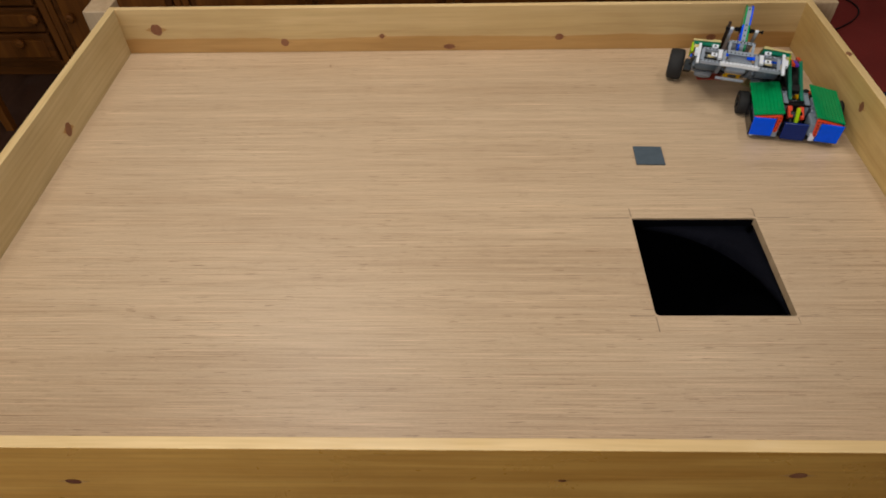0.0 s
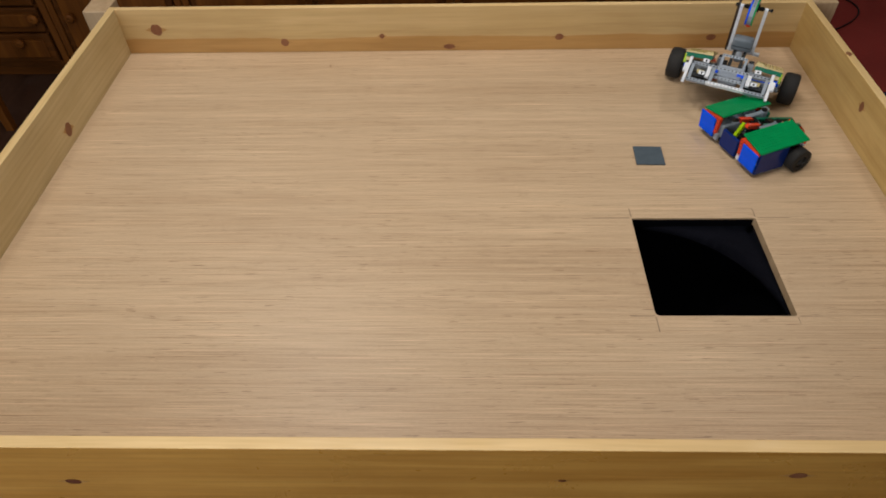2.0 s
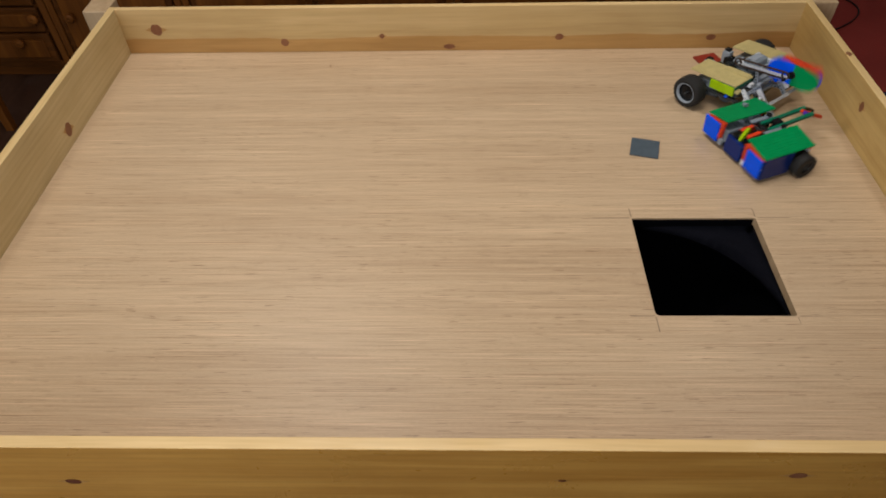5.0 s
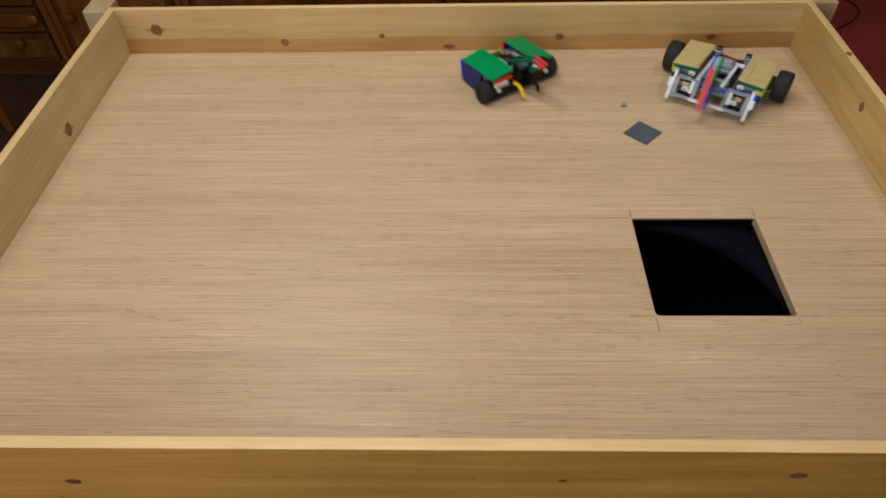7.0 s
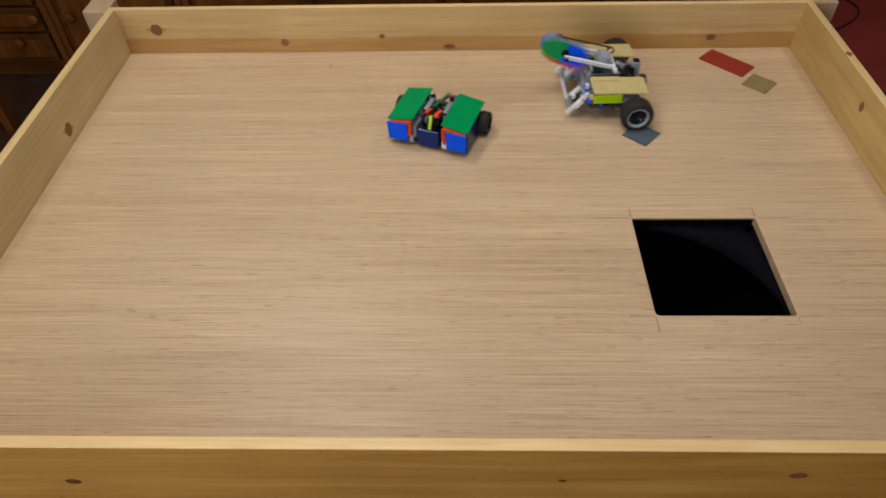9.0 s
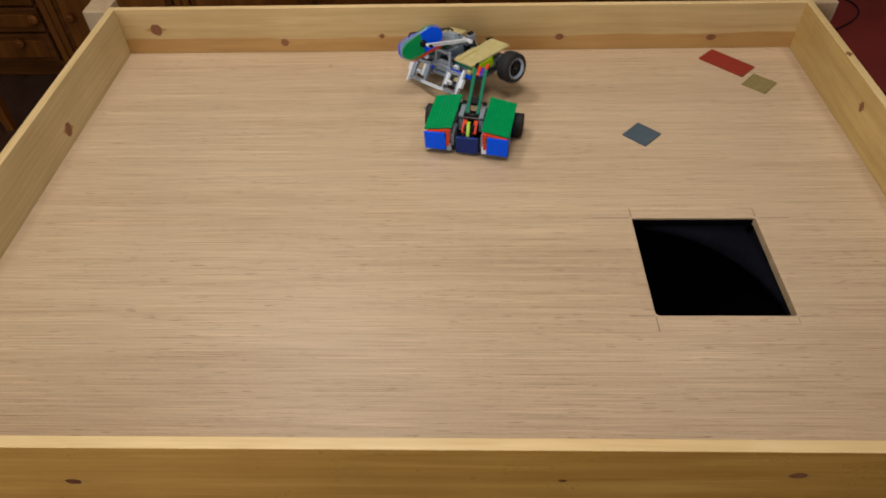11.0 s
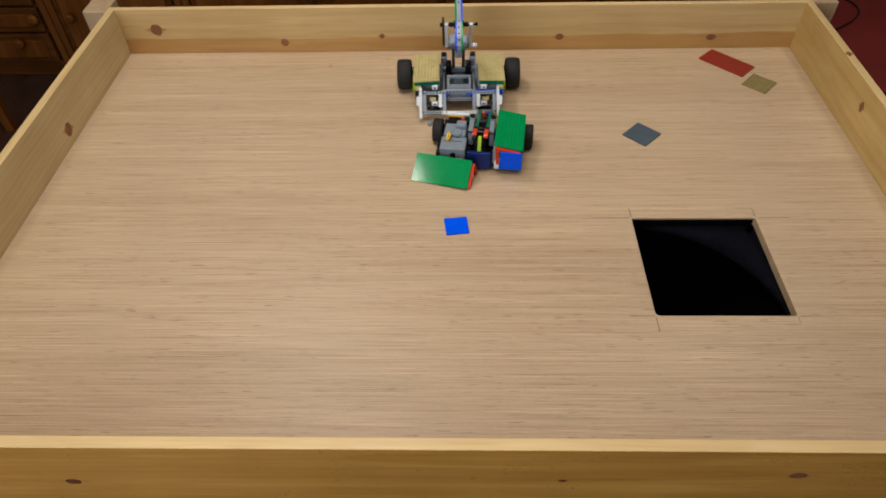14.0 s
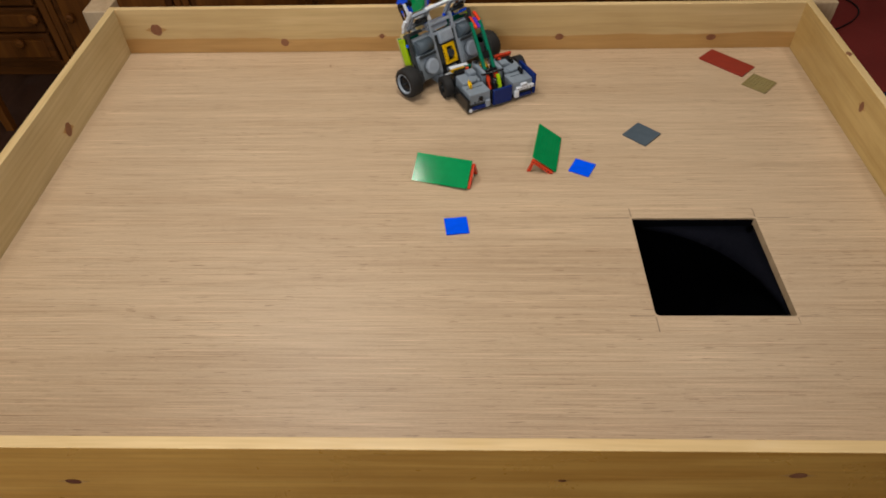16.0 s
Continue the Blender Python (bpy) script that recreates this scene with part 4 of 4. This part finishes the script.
    # upright cage of thin beams over the nose
    bm = bmesh.new()
    for x in (-0.026, 0.026):
        liftarm(bm, (x, 0.082, 0.060), (x, 0.074, 0.088), (1, 0, 0), 0.0055, 0.0055)
    liftarm(bm, (-0.026, 0.074, 0.088), (0.026, 0.074, 0.088), (0, 1, 0), 0.0055, 0.0055)
    part("nose_cage", bm, [LIGHT_GREY, BLACK], root, "light grey beam cage")
    bm = bmesh.new()
    for z in (0.036, 0.058):
        liftarm(bm, (-0.030, 0.090, z), (0.030, 0.090, z), (0, 1, 0))
    slab(bm, -0.026, 0.026, 0.072, 0.084, 0.040, 0.066)
    part("nose_block", bm, [LIGHT_GREY, DARK_GREY], root)
    bm = bmesh.new()
    liftarm(bm, (-0.040, 0.1285, 0.0225), (0.040, 0.1285, 0.0225), (0, 0.7, 0.7))
    part("lip", bm, [WHITE, LIGHT_GREY], root, "white beam lip")
    bm = bmesh.new()
    slab(bm, -0.0355, 0.0355, -0.030, 0.070, 0.0345, 0.0385)
    bevelled(bm, 0.0006)
    part("base_plate", bm, DARK_GREY, root, "dark grey base plate")
    bm = bmesh.new()
    slab(bm, -0.012, 0.012, 0.000, 0.045, 0.0390, 0.052)
    bevelled(bm, 0.002)
    part("gear_box", bm, SLATE, root)
    bm = bmesh.new()
    slab(bm, -0.023, 0.023, 0.036, 0.068, 0.021, 0.0340)
    bevelled(bm, 0.0045, 2)
    part("gear_case", bm, LIGHT_GREY, root, "light grey gear case")
    # yellow gear frame below
    bm = bmesh.new()
    for x in (-0.014, 0.014):
        liftarm(bm, (x, -0.014, 0.026), (x, 0.028, 0.026), (1, 0, 0))
    for y in (-0.014, 0.028):
        liftarm(bm, (-0.016, y, 0.026), (0.016, y, 0.026), (0, 1, 0))
    part("gear_frame", bm, [YELLOW, BLACK], root, "yellow gear frame")
    bm = bmesh.new()
    tube(bm, (0, 0.007, 0.020), (0, 0.007, 0.034), 0.010, n=12)
    part("gear", bm, DARK_GREY, root)
    bm = bmesh.new()
    slab(bm, -0.034, 0.034, -0.046, -0.038, 0.020, 0.026)
    part("tail_tile", bm, WHITE, root)

    # the lift link: two dark posts and the spinner's motor block
    bm = bmesh.new()
    for x in (-0.0125, 0.0125):
        liftarm(bm, (x, 0.0, 0.0), (x, LINK_LEN, 0.0), (1, 0, 0))
    link = part("lift_link", bm, [DARK_GREY, BLACK], root, "dark grey twin posts")
    bm = bmesh.new()
    slab(bm, -0.0080, 0.0080, LINK_LEN - 0.034, LINK_LEN - 0.012, -0.009, 0.009)
    bevelled(bm, 0.003, 2)
    part("motor_neck", bm, LIGHT_GREY, link)
    bm = bmesh.new()
    tube(bm, (-0.0330, LINK_LEN, 0), (0.0330, LINK_LEN, 0), 0.0046, n=12)
    tube(bm, (-0.0460, LINK_LEN, 0), (-0.0330, LINK_LEN, 0), 0.0052, n=12)
    part("rod", bm, WHITE, link, "white cross rod")
    # the white twin arms that hold the spinner's axle
    bm = bmesh.new()
    liftarm(bm, (0.0285, 0.0, 0.0), (0.0285, FRAME_LEN, 0.0), (1, 0, 0), hole_slot=1)
    arms = part("weapon_arm", bm, [WHITE, MID_GREY], root, "white twin beam arms")
    bm = bmesh.new()
    liftarm(bm, (-0.0285, 0.0, 0.0), (-0.0285, FRAME_LEN, 0.0), (1, 0, 0), hole_slot=1)
    part("beam", bm, [WHITE, MID_GREY], arms)
    bm = bmesh.new()
    tube(bm, (-0.042, FRAME_LEN, 0), (0.042, FRAME_LEN, 0), 0.0024, n=8)
    for s in (-1, 1):
        tube(bm, (s * 0.012, FRAME_LEN, 0), (s * 0.022, FRAME_LEN, 0), 0.0052, n=10)
        tube(bm, (s * 0.038, FRAME_LEN, 0), (s * 0.043, FRAME_LEN, 0), 0.0042, n=10)
    part("axle", bm, BLACK, arms)
    bm = bmesh.new()
    slab(bm, -0.0245, 0.0245, 0.0050, 0.0400, -0.0135, 0.0125)
    bevelled(bm, 0.0060, 3)
    motor = part("motor", bm, MID_GREY, arms, "grey rounded motor housing")
    bm = bmesh.new()
    slab(bm, -0.0190, 0.0190, 0.0120, 0.0330, 0.0126, 0.0150)
    bevelled(bm, 0.0010)
    part("cover", bm, LIGHT_GREY, motor)
    bm = bmesh.new()
    slab(bm, -0.0252, 0.0252, 0.0180, 0.0205, -0.0140, 0.0130)
    part("seam", bm, SLATE, motor)
    # a wide belt runs round two pulleys outside one arm
    bm = bmesh.new()
    x0, x1 = 0.0330, 0.0385
    for y in (0.0, FRAME_LEN):
        spin(bm, [(x0, 0.0070), (x0, 0.0090), (x1, 0.0090), (x1, 0.0070)], 20, at=(0, y, 0.008))
    for z in (-0.0010, 0.0150):
        slab(bm, x0, x1, 0.0, FRAME_LEN, z, z + 0.0020)
    part("drive_belt", bm, BELT, arms, "dark brown rubber drive belt")
    # the spinner: a thick grey bar, faced with a blue half and a green half, the other way round on its other side
    def half(bm, s, x0, x1, k, slot):
        pts = [(0.0, -0.024), (0.031, -0.027), (0.050, -0.022), (0.0610, -0.009), (0.0630, 0.006), (0.056, 0.018), (0.037, 0.024), (0.0, 0.024)]
        lo = [bm.verts.new((x0, s * a * k, s * b * k)) for a, b in pts]
        hi = [bm.verts.new((x1, s * a * k, s * b * k)) for a, b in pts]
        for f in [lo[::-1], hi] + [(lo[i], lo[(i + 1) % 8], hi[(i + 1) % 8], hi[i]) for i in range(8)]:
            bm.faces.new(f).material_index = slot

    bm = bmesh.new()
    for s in (1, -1):
        half(bm, s, -0.0048, 0.0048, 0.96, 0)
    for k in range(-3, 4):
        for z in (-0.022, 0.022):
            tube(bm, (-0.0001, 0.014 * k, z * 1.06), (0.0001, 0.014 * k, z * 1.08), 0.002, n=6, slot=1)
    blade = part("spinner", bm, [LIGHT_GREY, BLACK], root, "thick grey spinning bar")
    for x0, x1 in ((-0.0085, -0.0050), (0.0050, 0.0085)):
        side = 1 if x0 > 0 else -1
        for s, mat, label in ((side, BLUE, "blue face plate"), (-side, GREEN, "green face plate")):
            bm = bmesh.new()
            half(bm, s, x0, x1, 1.0, 0)
            part("face_plate", bm, mat, blade, label)
    bm = bmesh.new()
    liftarm(bm, (0.0, -0.056, -0.0295), (0.0, 0.030, -0.0295), (0, 0, 1), 0.0074, 0.0120)
    part("striker", bm, [RED, BLACK], blade, "red striking beam")
    bm = bmesh.new()
    tube(bm, (-0.0115, 0, 0), (0.0115, 0, 0), 0.009, n=16)
    part("hub", bm, BLACK, blade)
    return root, link, arms, blade, wheels


TAN_ROBOT, LIFT_LINK, WEAPON_ARM, SPINNER, TAN_WHEELS = tan_robot()


# ---------------------------------------------------------------- what moves
# seconds, x, y, turn
GREEN_PATH = [
    (0.0, 1.6991, 0.8593, -11.8), (0.3, 1.6985, 0.8590, -12.5), (0.6, 1.6516, 0.8223, -38.0), (1.0, 1.6368, 0.8172, -42.9), (1.2, 1.595, 0.805, -60.0), (1.5, 1.5699, 0.7965, -67.7),
    (2.6, 1.5699, 0.7965, -67.5), (2.8, 1.592, 0.783, -42.0), (3.0, 1.6383, 0.7747, -9.5), (3.5, 1.6432, 0.7861, -11.2), (4.0, 1.6961, 0.8569, -12.3), (4.2, 1.6938, 0.8721, -18.1),
    (4.8, 1.62, 0.80, -55), (5.5, 1.46, 0.72, -100), (6.0, 1.37, 0.69, -122), (6.3, 1.3026, 0.7432, -134.1), (6.5, 1.2270, 0.8316, -140.8), (7.0, 1.0351, 1.1046, -144.5), (7.2, 1.004, 1.143, -144.2),
    (7.6, 1.0021, 1.1448, -143.9), (7.8, 1.008, 1.125, -156), (8.0, 1.0178, 1.0970, -165.7), (8.2, 1.020, 1.035, -171), (8.3, 1.008, 1.008, -148), (8.4, 0.988, 0.992, -126), (8.5, 0.9629, 0.9794, -107.3),
    (8.6, 0.930, 0.955, -90), (8.7, 0.910, 0.928, -69), (8.8, 0.892, 0.902, -49), (8.9, 0.877, 0.868, -33), (9.0, 0.8659, 0.8405, -19.2), (9.2, 0.8844, 0.8681, 0.4),
    (9.8, 0.88, 0.83, 4), (10.6, 0.93, 0.80, -8), (11.3, 0.964, 0.828, -13.5), (11.5, 0.9661, 0.8460, -13.9), (11.6, 0.972, 0.874, -11), (11.7, 0.984, 0.905, -8), (12.0, 0.9923, 0.9076, -5.9), (12.85, 0.9974, 0.9068, -4.9),
    (13.0, 0.9978, 0.8970, -7.0), (13.15, 0.995, 0.858, -7.5), (13.5, 0.9755, 0.7866, -4.3), (13.8, 0.9725, 0.7640, -6.5), (14.2, 0.9723, 0.7616, -7.1), (14.35, 0.982, 0.800, -5), (14.5, 0.9993, 0.8545, -0.9), (14.65, 1.012, 0.875, 11),
    (14.85, 1.0255, 0.8860, 17.8), (15.2, 1.030, 0.8855, 18.2), (15.3, 1.032, 0.889, 18.0), (15.5, 1.029, 0.9306, 17.9), (15.6, 1.020, 0.975, 21), (15.7, 1.009, 1.012, 25.5), (16.0, 1.0137, 1.0109, 26.7)]
# seconds, the teal arm above level, in degrees
GREEN_LIFT = [(0.0, 18), (0.6, 22), (1.0, 22), (1.5, 22), (1.6, 15), (1.75, -15), (4.2, -16.5), (5.5, 20), (6.3, 27), (7.0, 27), (7.15, 2), (7.35, -17), (8.4, -17), (8.8, -16.5), (9.2, -16.5),
              (10.4, 0), (11.3, 38), (11.5, 50.2), (12.0, 52.9), (12.5, 40.7), (12.7, 20), (12.9, -16.5), (15.05, -16.5), (15.2, 4), (15.3, 36), (15.5, 51.6), (16.0, 48.2)]
# seconds, x, y, z, pitch, roll, turn
TAN_PATH = [
    (0.0, 1.5994, 1.0178, 0.0248, 41.8, 0.4, 161.8), (0.3, 1.5994, 1.0178, 0.0240, 40.5, 0.4, 161.5), (0.6, 1.5991, 1.0181, 0.0163, 30.1, 0, 160.1), (1.0, 1.5974, 1.0193, 0.0148, 28.3, 0.2, 158.5), (1.5, 1.5908, 1.0105, 0.0136, 24.7, 0, 153.4),
    (2.6, 1.5900, 1.0095, 0.0136, 24.7, 0, 153.0), (3.0, 1.5715, 0.9841, 0.0123, 22.0, 0.9, 146.4), (3.5, 1.5745, 0.9843, 0.0150, 27.8, 0.5, 154.4), (3.8, 1.597, 1.012, 0.014, 26, 0.5, 170), (4.0, 1.6103, 1.0304, 0.0133, 24.6, 0.5, 184.1),
    (4.2, 1.6107, 1.0213, 0.0152, 28.6, 0, 196.3), (4.7, 1.612, 1.03, 0.006, 12, 0, 212), (5.2, 1.613, 1.045, 0, 0, 0, 220), (6.0, 1.613, 1.050, 0, 0, 0, 217), (6.3, 1.6125, 1.0514, 0, 0, 0, 209.7), (6.5, 1.6067, 1.0469, 0, 0, 0, 190.5),
    (6.8, 1.5994, 1.0444, 0, 0, 0, 164.4), (7.0, 1.5910, 1.0480, 0, 0, 0, 147.4), (7.2, 1.578, 1.050, 0, 0, 0, 129), (7.5, 1.5556, 1.0472, 0, 0, 0, 115.6), (8.0, 1.4820, 1.0163, 0, 0, 0, 105.7), (8.5, 1.4187, 1.0139, 0, 0, 0, 90.3),
    (9.0, 1.3181, 1.0166, 0, 0, 0, 92.0), (9.2, 1.270, 1.017, 0, 0, 0, 92), (9.8, 1.13, 1.03, 0, 0, 0, 96), (10.5, 1.00, 1.08, 0, 0, 0, 112), (11.0, 0.955, 1.105, 0.018, -4, 10, 132), (11.3, 0.945, 1.117, 0.038, -9, 20, 143),
    (11.5, 0.9420, 1.1206, 0.0442, -10.6, 23.9, 146.9), (11.6, 0.936, 1.13, 0.016, -4, 8, 163), (11.7, 0.933, 1.138, 0, 0, 0, 173), (12.0, 0.9316, 1.1437, 0, 0, 0, 182.8), (12.5, 0.9297, 1.1404, 0, 0, 0, 194.2), (12.8, 0.930, 1.130, 0, 0, 0, 194),
    (13.0, 0.9313, 1.1145, 0, 0, 0, 187.3), (13.5, 0.9221, 1.0752, 0, 0, 0, 167.9), (14.0, 0.9234, 1.0421, 0, 0, 0, 181.0), (14.2, 0.920, 1.055, 0, 0, 0, 190), (14.5, 0.9109, 1.0931, 0, 0, 0, 211.2), (15.0, 0.9077, 1.1041, 0, 0, 0, 218.7),
    (15.2, 0.9085, 1.1060, 0.0035, 6, 0, 219), (15.3, 0.909, 1.108, 0.010, 18, 0, 219.3), (15.4, 0.910, 1.110, 0.020, 36, 0, 219.5), (15.5, 0.9104, 1.1112, 0.0286, 50.7, -0.2, 219.7), (15.6, 0.911, 1.111, 0.0400, 64, -0.3, 220.2), (15.7, 0.914, 1.106, 0.0550, 84, -0.6, 221.2), (15.85, 0.918, 1.096, 0.0680, 103, -1.0, 222.3), (16.0, 0.9195, 1.0922, 0.0726, 113, -1.3, 222.9)]
# seconds, the lift link and the weapon arm above the robot's forward direction, in degrees
TAN_LIFT = [
    (0, 136, 12), (0.3, 140, 16), (0.6, 163, 34), (1, 162, 34), (1.5, 158, 50), (2, 143, 60), (2.6, 132, 66), (2.8, 112, 62), (3, 86, 55), (3.25, 54, 27), (3.5, 33.3, 7), (4, 32.3, 6), (4.2, 31.3, 5), (6.5, 31.3, 5), (8, 28.3, 2), (8.5, 36.9, 10.6), (9, 40.6, 14.3), (9.2, 43.3, 17), (10.5, 40.3, 14), (11.5, 49, 22.7), (11.7, 41.3, 15), (12, 42.5, 16.2), (12.5, 46.7, 20.4), (13, 56, 29.7), (13.5, 76.8, 50.5), (14, 77.9, 51.6), (14.5, 61.9, 35.6), (15, 52.5, 26.2), (15.5, 40.3, 14), (16, 40.3, 14)]
# seconds, turn of the blade in degrees
BLADE = [(0.0, -4755), (0.6, -4748), (1.2, -4745), (1.5, -4738), (2.0, -4705), (2.5, -4640), (3.0, -4370), (3.5, -3990), (4.0, -3695), (4.2, -3518), (6.5, -1172), (7.0, -967), (7.5, -222), (8.0, 240), (8.1, 330), (8.2, 470), (8.3, 525), (8.4, 615), (8.5, 680), (8.6, 790),
         (8.7, 860), (8.8, 920), (8.9, 980), (9.0, 1105), (9.1, 1230), (9.2, 1310), (11.5, 2855), (11.6, 3085), (11.8, 3180), (12.0, 3240), (12.2, 3320), (12.4, 3340), (12.7, 3342), (13.0, 3560), (13.3, 3900), (13.5, 4258), (13.8, 4266),
         (14.1, 4282), (14.5, 4420), (15.0, 4780), (15.5, 5200), (16.0, 5500)]


def table(rows, t):
    """The values at t, on straight lines between the rows."""
    if t <= rows[0][0]:
        return rows[0][1:]
    for a, b in zip(rows, rows[1:]):
        if t <= b[0]:
            k = (t - a[0]) / (b[0] - a[0])
            return tuple(p + (q - p) * k for p, q in zip(a[1:], b[1:]))
    return rows[-1][1:]


def green_pose(t):
    x, y, a = table(GREEN_PATH, t)
    return pose(x, y, 0.0, 0, 0, a)


def roll_wheels(path, wheels, track, radius, steps):
    """Turn each wheel by the ground that it covers."""
    for ob, side in wheels:
        place, angle, rows, last = ob.matrix_basis.translation.copy(), 0.0, [], None
        for t in steps:
            r = table(path, t)
            here = (r[0], r[1], radians(r[-1]))
            if last:
                ahead = -(here[0] - last[0]) * math.sin(here[2]) + (here[1] - last[1]) * math.cos(here[2])
                ahead += side * track * (here[2] - last[2])
                angle -= max(-1.3, min(1.3, ahead / radius))
            last = here
            rows.append((t, Matrix.Translation(place) @ Matrix.Rotation(angle, 4, "X")))
        walk(ob, rows)


def resting(side, x, y, z, rx, ry, rz):
    """The pose of a loose armour plate from the place of its middle and the lean of its long axis."""
    return pose(x, y, z, rx, ry, rz) @ pose(0, 0, 0, 0, 0, 90) @ armour_pose(side).inverted()


def motions():
    steps = [i / 10 for i in range(161)]
    fine = [i / 30 for i in range(481)]
    walk(GREEN_ROBOT, [(t, green_pose(t)) for t in steps])
    walk(GREEN_ARM, [(t, pose(0, 0.0279, 0.0645, table(GREEN_LIFT, t)[0], 0, 0)) for t in steps])
    walk(TAN_ROBOT, [(t, pose(*table(TAN_PATH, t))) for t in steps])
    link_rows, arm_rows, blade_rows = [], [], []
    for i, t in enumerate(fine):
        a, b = table(TAN_LIFT, t)
        k = LINK_PIVOT + Vector((0, LINK_LEN * math.cos(radians(a)), LINK_LEN * math.sin(radians(a))))
        tip = k + Vector((0, FRAME_LEN * math.cos(radians(b)), FRAME_LEN * math.sin(radians(b))))
        blade_rows.append((t, pose(*tip, table(BLADE, t)[0], 0, 0)))
        if i % 3 == 0:
            link_rows.append((t, pose(*LINK_PIVOT, a, 0, 0)))
            arm_rows.append((t, pose(*k, b, 0, 0)))
    walk(LIFT_LINK, link_rows)
    walk(WEAPON_ARM, arm_rows)
    walk(SPINNER, blade_rows)
    roll_wheels(GREEN_PATH, GREEN_WHEELS, 0.1045, 0.0270, fine)
    roll_wheels(TAN_PATH, TAN_WHEELS, 0.1370, 0.0380, fine)

    # armour and tiles ride on the green robot until they are knocked off
    def ride(until, local=None):
        return [(t, green_pose(t) @ local if local else green_pose(t)) for t in steps if t <= until + 0.001]

    rest = resting(-1, 0.8872, 0.6979, 0.0207, 37.8, -2.5, -16.9)
    lying = resting(-1, 0.9175, 0.7770, 0.0220, 35.8, -2.5, -52.3)
    walk(ARMOUR_A, ride(11.8) + [(11.9, resting(-1, 0.9231, 0.8193, 0.0993, 47.3, 41.9, -85.9)), (12.0, resting(-1, 0.9236, 0.8063, 0.0662, 42.4, 35.8, -75.4)), (12.2, resting(-1, 0.9175, 0.7850, 0.0220, 34.5, -2.0, -53.5)),
                                 (12.4, lying), (13.1, lying), (13.5, resting(-1, 0.8888, 0.7240, 0.0222, 38.0, -2.5, -18.0)), (13.8, rest), (16.0, rest)])
    rest = resting(1, 1.1255, 0.7815, 0.0180, -31.8, -1.6, -101.3)
    walk(ARMOUR_B, ride(15.1) + [(15.2, resting(1, 1.1032, 0.8761, 0.0737, 2.2, 5.9, -88.6)), (15.3, resting(1, 1.1047, 0.8155, 0.0655, -40.7, 27.8, -88.9)), (15.4, resting(1, 1.116, 0.795, 0.034, -36, 10, -96)), (15.5, rest), (16.0, rest)])
    rest = pose(0.9197, 0.5441, 0.0018, 90, 0, 7.3)
    walk(TILE_A, ride(11.8, flap_pose(-1)) + [(11.9, pose(0.9141, 0.7446, 0.030, 68, 14, -22)), (12.0, pose(0.9168, 0.6719, 0.0040, 90, 0, -22)), (12.1, pose(0.9195, 0.6116, 0.0018, 90, 0, 0)),
                                              (12.2, pose(0.9185, 0.5562, 0.0018, 90, 0, 5)), (12.3, rest), (16.0, rest)])
    rest = pose(1.2011, 0.7291, 0.0018, 90, 0, -27.1)
    walk(TILE_B, ride(15.1, flap_pose(1)) + [(15.2, pose(1.156, 0.7962, 0.014, 76, -8, -40)), (15.3, pose(1.184, 0.7599, 0.0018, 90, 0, -38)), (15.4, rest), (16.0, rest)])
    rest, moved = pose(1.3576, 0.7704, 0.0004, 0, 0, -2), pose(1.3595, 0.8560, 0.0004, 0, 0, -44.5)
    last = pose(1.356, 0.8504, 0.0004, 0, 0, -44.1)
    walk(GREY_PLATE, [(0.0, rest), (4.6, rest), (5.2, pose(1.352, 0.82, 0.0004, 0, 0, -25)), (5.9, moved), (8.1, moved), (8.5, pose(1.352, 0.851, 0.0004, 0, 0, -34)), (8.8, pose(1.352, 0.851, 0.0004, 0, 0, -36)),
                      (9.1, last), (16.0, last)])
    # the red plate lies hidden behind the tan robot at first and is dragged along when it turns
    tucked = pose(1.578, 1.146, 0.0004, 0, 0, 86)
    rest = pose(1.638, 1.1614, 0.0004, 0, 0, 134.1)
    walk(RED_PLATE, [(0.0, tucked), (4.4, tucked), (5.0, pose(1.606, 1.140, 0.0004, 0, 0, 108)), (5.5, rest), (16.0, rest)])
    # the tiny connector drops from the tan robot onto the green armour, later to the floor
    a, b, c, d = pose(1.3334, 0.9667, 0), pose(0.845, 0.9606, 0, 0, 0, 40), pose(0.859, 0.8651, 0, 0, 0, 80), pose(0.878, 0.750, 0, 0, 0, 125)
    inside, on_top = pose(0.0, 0.03, 0.040), pose(-0.061, 0.056, 0.0765, 0, -10, 0)
    slid = pose(-0.078, 0.005, 0.0720, 0, -10, 0)
    rows = [(t, pose(*table(TAN_PATH, t)) @ inside) for t in steps if t < 3.75]
    rows += [(t, green_pose(t) @ on_top) for t in steps if 3.85 < t < 4.75] + [(t, green_pose(t) @ slid) for t in steps if 5.25 < t < 6.45]
    rows += [(6.6, a), (8.1, a), (8.4, pose(1.30, 0.985, 0, 0, 0, 20)), (9.2, pose(1.155, 1.00, 0, 0, 0, 30)), (10.5, b), (13.4, b), (14.3, c), (14.5, pose(0.860, 0.862, 0, 0, 0, 82)), (14.9, pose(0.866, 0.835, 0, 0, 0, 95)), (15.2, pose(0.869, 0.817, 0, 0, 0, 105)),
             (15.5, pose(0.873, 0.793, 0, 0, 0, 115)), (15.7, pose(0.876, 0.774, 0, 0, 0, 120)), (16.0, d)]
    walk(CONNECTOR, rows)


motions()
